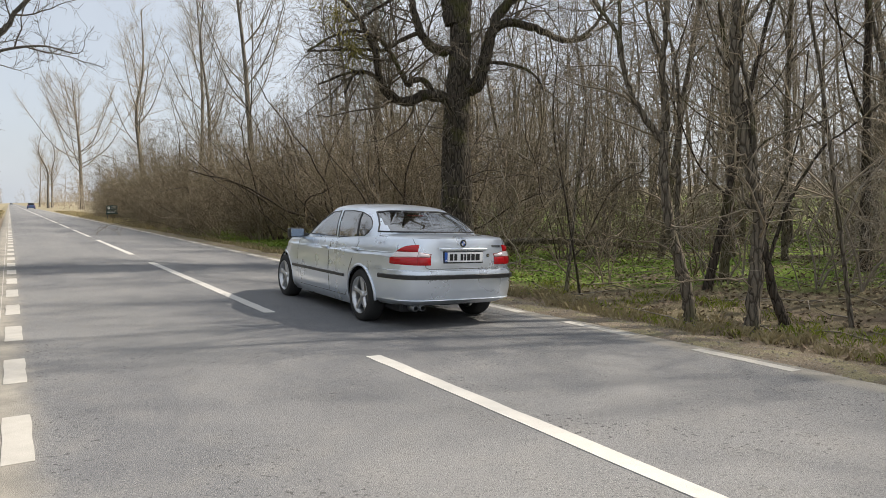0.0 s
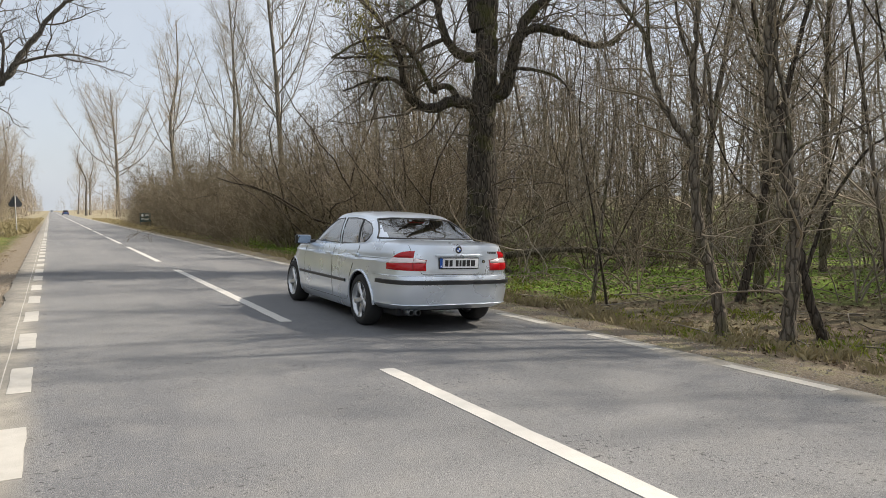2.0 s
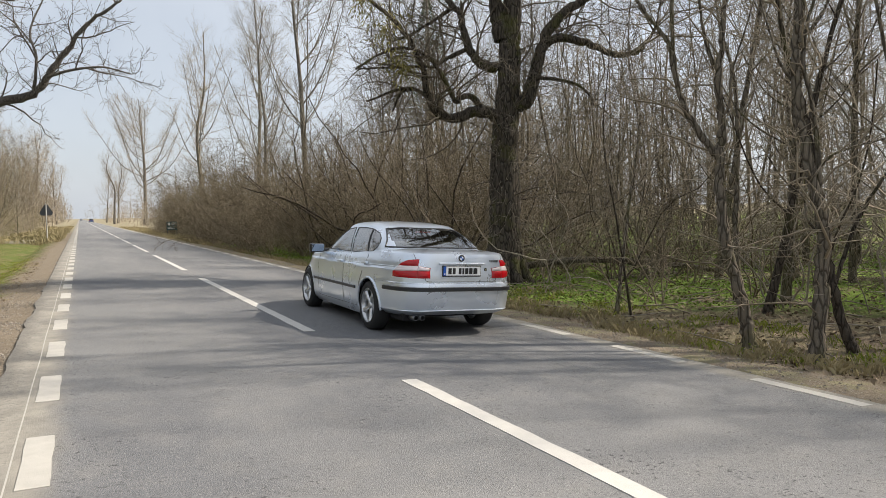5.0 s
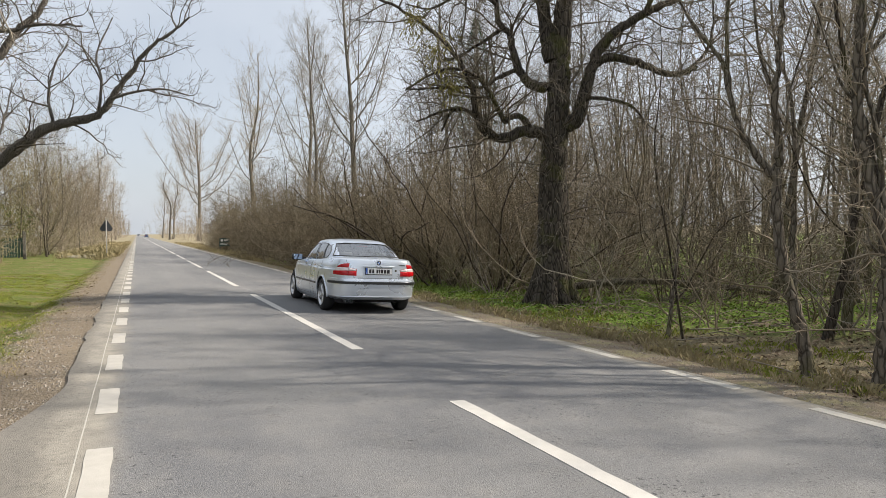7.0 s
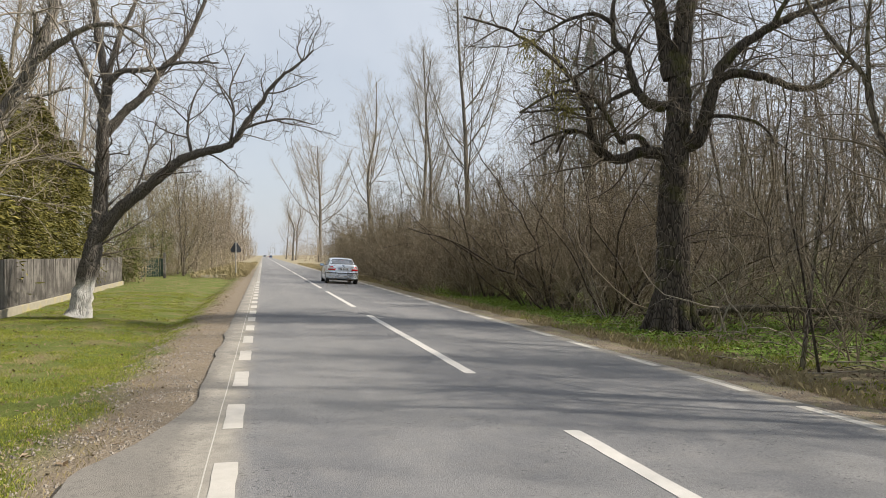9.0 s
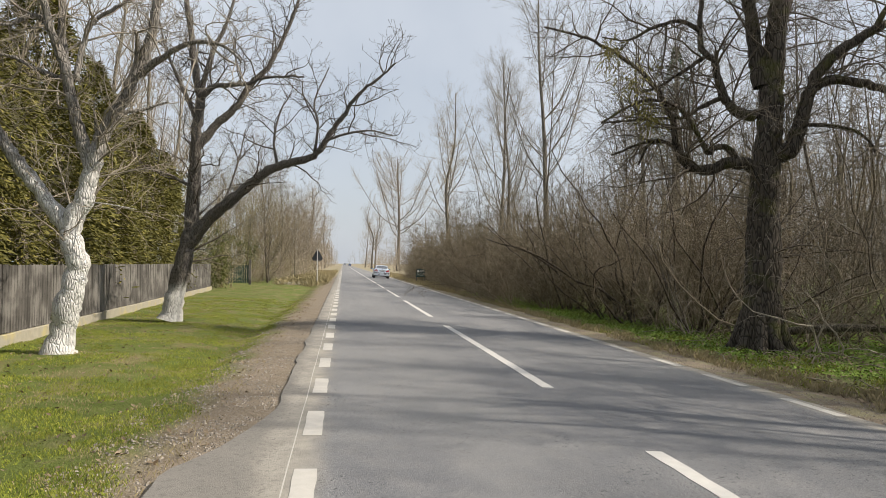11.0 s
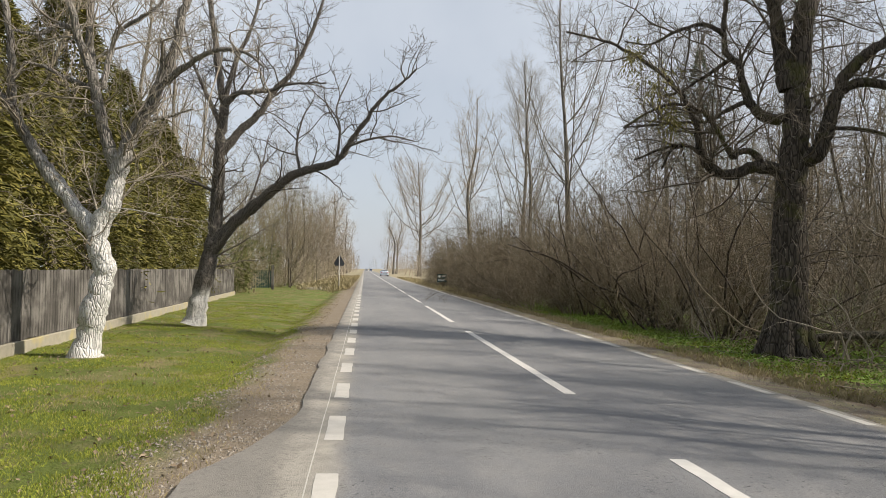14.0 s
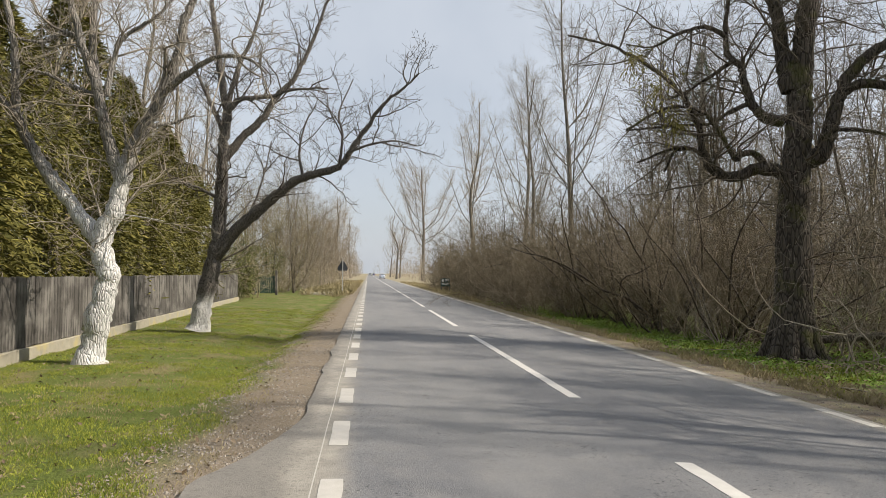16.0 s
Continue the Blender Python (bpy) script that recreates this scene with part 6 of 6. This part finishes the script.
    for sx in (-1, 1):
        def flank(y, z):
            return (-sx * (side_x(y, z) - 0.001) if sx > 0 else side_x(y, z) - 0.001, y, z)
        gap_line([flank(-0.30, z) for z in np.linspace(0.275, 0.95, 10)], car)
        gap_line([flank(y, z) for y, z in ((-0.80, 0.275), (-0.86, 0.33), (-0.90, 0.45), (-0.95, 0.60), (-1.03, 0.74), (-1.09, 0.86), (-1.12, 0.955), (-1.08, 0.985))], car)
        gap_line([flank(0.86, z) for z in np.linspace(0.285, 0.90, 8)], car)
        gap_line([flank(y, 0.272) for y in np.linspace(-0.80, 0.86, 12)], car)
        gap_line([flank(y, 0.845 + 0.012 * (-y)) for y in np.linspace(-1.9, 1.3, 20)], car, "swage_line", PAINT_SILVER, 0.006)
        for ya in AXLES:
            w = Wood()
            pts = []
            for a in np.linspace(math.radians(-17), math.radians(184 if ya < 0 else 197), 40):
                y, z = ya + 0.362 * math.cos(a), WHEEL_R + 0.362 * math.sin(a)
                pts.append(flank(y, max(0.172, z)))
            w.tube(pts, [0.016] * len(pts), 6)
            w.link("arch_lip", PAINT_SILVER, car)
            v, f = [], []
            arc = np.linspace(math.radians(-25), math.radians(160 if ya < 0 else 205), 20)
            for a in arc:
                for x in (0.84, 0.52):
                    v.append((sx * x, ya + 0.372 * math.cos(a), WHEEL_R + 0.372 * math.sin(a)))
            f = [(2 * i, 2 * i + 1, 2 * i + 3, 2 * i + 2) for i in range(19)]
            v.append((sx * 0.52, ya, WHEEL_R))
            f += [(2 * i + 1, 40, 2 * i + 3) for i in range(19)]
            link_mesh("wheel_well", v, f, UNDER, car)
        # handles
        for y, z in ((-1.10, 0.872), (-0.15, 0.845)):
            x = sx * abs(side_x(y, z))
            bm = box_bm(-0.020, 0.020, -0.085, 0.085, -0.016, 0.016, 0.011, 3)
            bmesh.ops.translate(bm, vec=(x + sx * 0.018, y, z), verts=bm.verts)
            h = part("door_handle", bm, PAINT_SILVER, car, "silver door handle", True)
            bm = box_bm(-0.004, 0.004, -0.062, 0.062, -0.028, 0.010, 0.003, 1)
            bmesh.ops.translate(bm, vec=(x + sx * 0.002, y, z), verts=bm.verts)
            part("handle_recess", bm, TRIM, h)
        # mirror
        bm = box_bm(-0.115, 0.115, -0.05, 0.06, -0.07, 0.07, 0.045, 4)
        bmesh.ops.translate(bm, vec=(sx * 0.935, 0.80, 0.995), verts=bm.verts)
        m = part("door_mirror", bm, TRIM, car, "black door mirror", True)
        bm = box_bm(-0.095, 0.095, -0.004, 0.004, -0.055, 0.055, 0.0035, 1)
        bmesh.ops.rotate(bm, cent=(0, 0, 0), matrix=Matrix.Rotation(radians(-5), 3, "X"), verts=bm.verts)
        bmesh.ops.translate(bm, vec=(sx * 0.935, 0.747, 0.995), verts=bm.verts)
        part("mirror_glass", bm, MIRROR_GLASS, m, "bluish mirror glass")
        bm = box_bm(-0.09, 0.06, -0.03, 0.04, -0.03, 0.025, 0.01, 2)
        bmesh.ops.translate(bm, vec=(sx * 0.80, 0.80, 0.965), verts=bm.verts)
        part("mirror_foot", bm, TRIM, m)
        # lamps
        left = sx < 0
        ta, tb, tc = angle_for(x=sx * 0.435, z=0.8, left=left), angle_for(x=sx * 0.60, z=0.8, left=left), angle_for(y=-1.90, z=0.8, left=left)
        cluster = lens(tb, tc, lambda s: 0.735 + 0.012 * s, lambda s: 0.966 - 0.02 * s - 0.145 * s ** 4, 0.004, LAMP_BACK, "tail_lamp", car, "red and clear tail lamp cluster")
        lens(tb, tc, lambda s: 0.735 + 0.012 * s, lambda s: 0.828 - 0.01 * s, 0.016, LAMP_RED, "red_lens", cluster)
        lens(tb, tc, lambda s: 0.830 - 0.012 * s, lambda s: min(0.884, 0.962 - 0.02 * s - 0.145 * s ** 4), 0.016, LAMP_CLEAR, "clear_lens", cluster)
        lens(tb, tb + (tc - tb) * 0.78, lambda s: 0.887, lambda s: 0.964 - 0.016 * s - 0.056 * s ** 4, 0.016, LAMP_RED, "red_lens", cluster)
        lid = lens(ta, tb, lambda s: 0.735, lambda s: 0.862 + 0.024 * s, 0.004, LAMP_BACK, "lid_lamp", car, "red and clear lamp on the boot lid")
        lens(ta, tb + (ta - tb) * 0.03, lambda s: 0.735, lambda s: 0.823 + 0.004 * s, 0.016, LAMP_RED, "red_lens", lid)
        lens(ta + (tb - ta) * 0.06, tb + (ta - tb) * 0.03, lambda s: 0.826 + 0.004 * s, lambda s: 0.855 + 0.03 * s, 0.016, LAMP_CLEAR, "clear_lens", lid)
        for ya in AXLES:
            wheel_parts.append(wheel(car, sx * 0.772, ya, left))
    # boot lid: grip, plate, roundel, badge
    y = rear_y(0, 0.90)
    bm = box_bm(-0.315, 0.315, y - 0.028, y + 0.01, 0.902, 0.928, 0.008, 2)
    part("boot_grip", bm, PAINT_SILVER, car, "silver grip bar over the number plate", True)
    y = rear_y(0, 0.82)
    plate = part("number_plate", box_bm(-0.272, 0.272, y - 0.014, y + 0.01, 0.755, 0.893, 0.005, 1), TRIM, car, "white number plate in a black frame")
    part("plate_face", box_bm(-0.225, 0.262, y - 0.018, y - 0.010, 0.770, 0.881, 0.002, 1), WHITE_PLATE, plate)
    part("blue_band", box_bm(-0.262, -0.225, y - 0.018, y - 0.010, 0.770, 0.881, 0.002, 1), BLUE, plate)
    part("band_mark", box_bm(-0.252, -0.235, y - 0.0195, y - 0.015, 0.782, 0.797), WHITE_PLATE, plate)
    for x0, x1 in ((-0.195, -0.150), (-0.135, -0.095), (-0.050, -0.012), (0.000, 0.028), (0.040, 0.085), (0.098, 0.145), (0.158, 0.215)):
        part("plate_bar", box_bm(x0, x1, y - 0.0195, y - 0.015, 0.788, 0.862), INK, plate)
    def disc(name, x, z, r, material, parent, out, a0=0.0, a1=math.tau):
        y = rear_y(x, z)
        v = [(x, y - out, z)] + [(x + r * math.cos(a0 + (a1 - a0) * i / 24), y - out, z + r * math.sin(a0 + (a1 - a0) * i / 24)) for i in range(25)]
        v += [(p[0], y + 0.01, p[2]) for p in v]
        f = [(0, i + 1, i + 2) for i in range(24)] + [(i + 1, i + 27, i + 28, i + 2) for i in range(24)]
        return link_mesh(name, v, f, material, parent)
    rd = disc("roundel", 0.0, 0.982, 0.041, INK, car, 0.010)
    disc("roundel_rim", 0.0, 0.982, 0.0435, CHROME, rd, 0.008)
    for q in range(4):
        disc("roundel_quarter", 0.0, 0.982, 0.025, BLUE if q % 2 == 0 else WHITE_PLATE, rd, 0.0115, q * math.pi / 2 + math.pi / 2, (q + 1) * math.pi / 2 + math.pi / 2)
    for i in range(5):
        y = rear_y(0.46, 0.95)
        part("badge_bar", box_bm(0.405 + i * 0.027, 0.426 + i * 0.027, y - 0.005, y + 0.006, 0.935, 0.962), BADGE, car)
    lock = disc("boot_lock", 0.345, 0.842, 0.020, TRIM, car, 0.006)
    disc("lock_face", 0.345, 0.842, 0.012, CHROME, lock, 0.009)
    # exhaust, underside, inside
    for x in (-0.585, -0.495):
        v, f = lathe([(-2.13, 0.028), (-2.13, 0.034), (-1.90, 0.034), (-1.90, 0.028), (-2.12, 0.028)], 20, "y")
        link_mesh("exhaust_pipe", [(p[0] + x, p[1], p[2] + 0.250) for p in v], f, BADGE, car, "round exhaust tail pipe", smooth=True)
    part("silencer", box_bm(-0.70, -0.38, -1.98, -1.55, 0.19, 0.32, 0.05, 3), UNDER, car)
    part("underbody", box_bm(-0.62, 0.62, -1.60, 1.95, 0.19, 0.26, 0.02, 1), UNDER, car)
    part("rear_valance", box_bm(-0.30, 0.55, -2.02, -1.60, 0.255, 0.32, 0.02, 1), UNDER, car)
    part("cabin_floor", box_bm(-0.70, 0.70, -1.55, 1.0, 0.60, 0.64), UNDER, car)
    part("parcel_shelf", box_bm(-0.62, 0.62, -1.58, -1.05, 0.98, 1.03, 0.01, 1), BADGE, car, "grey parcel shelf")
    bench = part("rear_bench", box_bm(-0.62, 0.62, -1.12, -0.98, 0.62, 1.04, 0.04, 2), SEAT, car, "pale grey rear seat")
    for x in (-0.36, 0.36):
        part("headrest", box_bm(x - 0.14, x + 0.14, -1.16, -1.03, 1.035, 1.16, 0.045, 3), SEAT, bench, "pale headrest", True)
    for x in (-0.36, 0.36):
        seat = part("front_seat", box_bm(x - 0.22, x + 0.22, -0.34, -0.18, 0.62, 1.10, 0.05, 2), SEAT, car, "pale grey front seat")
        part("headrest", box_bm(x - 0.12, x + 0.12, -0.36, -0.27, 1.11, 1.25, 0.04, 3), SEAT, seat, "pale headrest", True)
    part("dashboard", box_bm(-0.68, 0.68, 0.55, 0.95, 0.66, 1.0, 0.06, 2), UNDER, car)
    part("high_brake_lamp", box_bm(-0.11, 0.11, -1.06, -1.01, 1.278, 1.297, 0.004, 1), LAMP_RED, car, "red third brake lamp behind the glass")
    return tagged(car, "silver four-door saloon car with red tail lamps and alloy wheels", "car")


wheel_parts = []
car = build_car()
car.scale = (1.02, 1.02, 1.02)


def far_vehicle(body_colour, label):
    v = new("far_car")
    col = gloss("far_car_paint", body_colour, 0.3, 0.2)
    part("body", box_bm(-0.85, 0.85, -2.1, 2.1, 0.25, 0.92, 0.12, 2), col, v, smooth=True)
    part("cabin", box_bm(-0.66, 0.66, -1.3, 0.9, 0.88, 1.45, 0.16, 2), TRIM, v, "dark cabin glass", True)
    for x in (-0.78, 0.78):
        for y in (-1.3, 1.3):
            a, f = lathe([(x - 0.09, 0.0), (x - 0.09, 0.31), (x + 0.09, 0.31), (x + 0.09, 0.0)], 16)
            link_mesh("wheel", [(p[0], p[1] + y, p[2] + 0.31) for p in a], f, TYRE, v)
    for x in (-0.6, 0.6):
        part("lamp", box_bm(x - 0.13, x + 0.13, -2.12, -2.06, 0.66, 0.80, 0.02, 1), LAMP_RED, v)
    return tagged(v, label, "car", "distant traffic")


far_blue = far_vehicle((0.05, 0.09, 0.20), "small dark blue car far down the road")
far_pale = far_vehicle((0.35, 0.37, 0.40), "small grey car far down the road")

TAIL_ROWS = [(0, 1.155), (0.5, 1.34), (1, 1.49), (1.5, 1.62), (2, 1.71), (2.5, 1.80), (3, 1.87), (3.5, 1.92), (4, 1.97), (5, 2.20), (5.7, 2.62), (6.2, 3.30), (6.5, 4.05), (7, 7.45), (7.5, 12.0), (8, 17.9), (8.5, 25.0), (9, 33.3), (9.5, 42.6),
             (10.3, 58.5), (11.2, 77.0), (12, 94.0), (12.5, 106.0), (13, 119.0), (13.5, 132.0), (14, 146.0), (14.5, 160.0), (15, 175.0), (15.5, 191.0), (16, 208.0)]


def motions():
    walk(car, [(t, pose(1.748, y + 2.12, road_z(1.748) - 0.010, 0, 3.43, 0)) for t, y in TAIL_ROWS])
    # the wheels roll by the way gone, at most 80 degrees from row to row
    times = [i / 30 for i in range(0, 481)]
    gone = np.interp(times, [t for t, _ in TAIL_ROWS], [y for _, y in TAIL_ROWS])
    for w in wheel_parts:
        base = w.matrix_basis.copy()
        rows, turn, last = [], 0.0, gone[0]
        for t, g in zip(times, gone):
            turn += min(80.0, math.degrees((g - last) / WHEEL_R))
            last = g
            rows.append((t, base @ pose(0, 0, 0, -turn, 0, 0)))
        walk(w, rows)
    walk(far_blue, [(0, pose(1.7, 190, road_z(1.7), 0, 3.43, 0)), (4, pose(1.7, 290, road_z(1.7), 0, 3.43, 0)), (9, pose(1.7, 400, road_z(1.7), 0, 3.43, 0)), (16, pose(1.7, 520, road_z(1.7), 0, 3.43, 0))])
    walk(far_pale, [(0, pose(-1.4, 560, road_z(-1.4), 0, -1.7, 180)), (16, pose(-1.4, 400, road_z(-1.4), 0, -1.7, 180))])


motions()
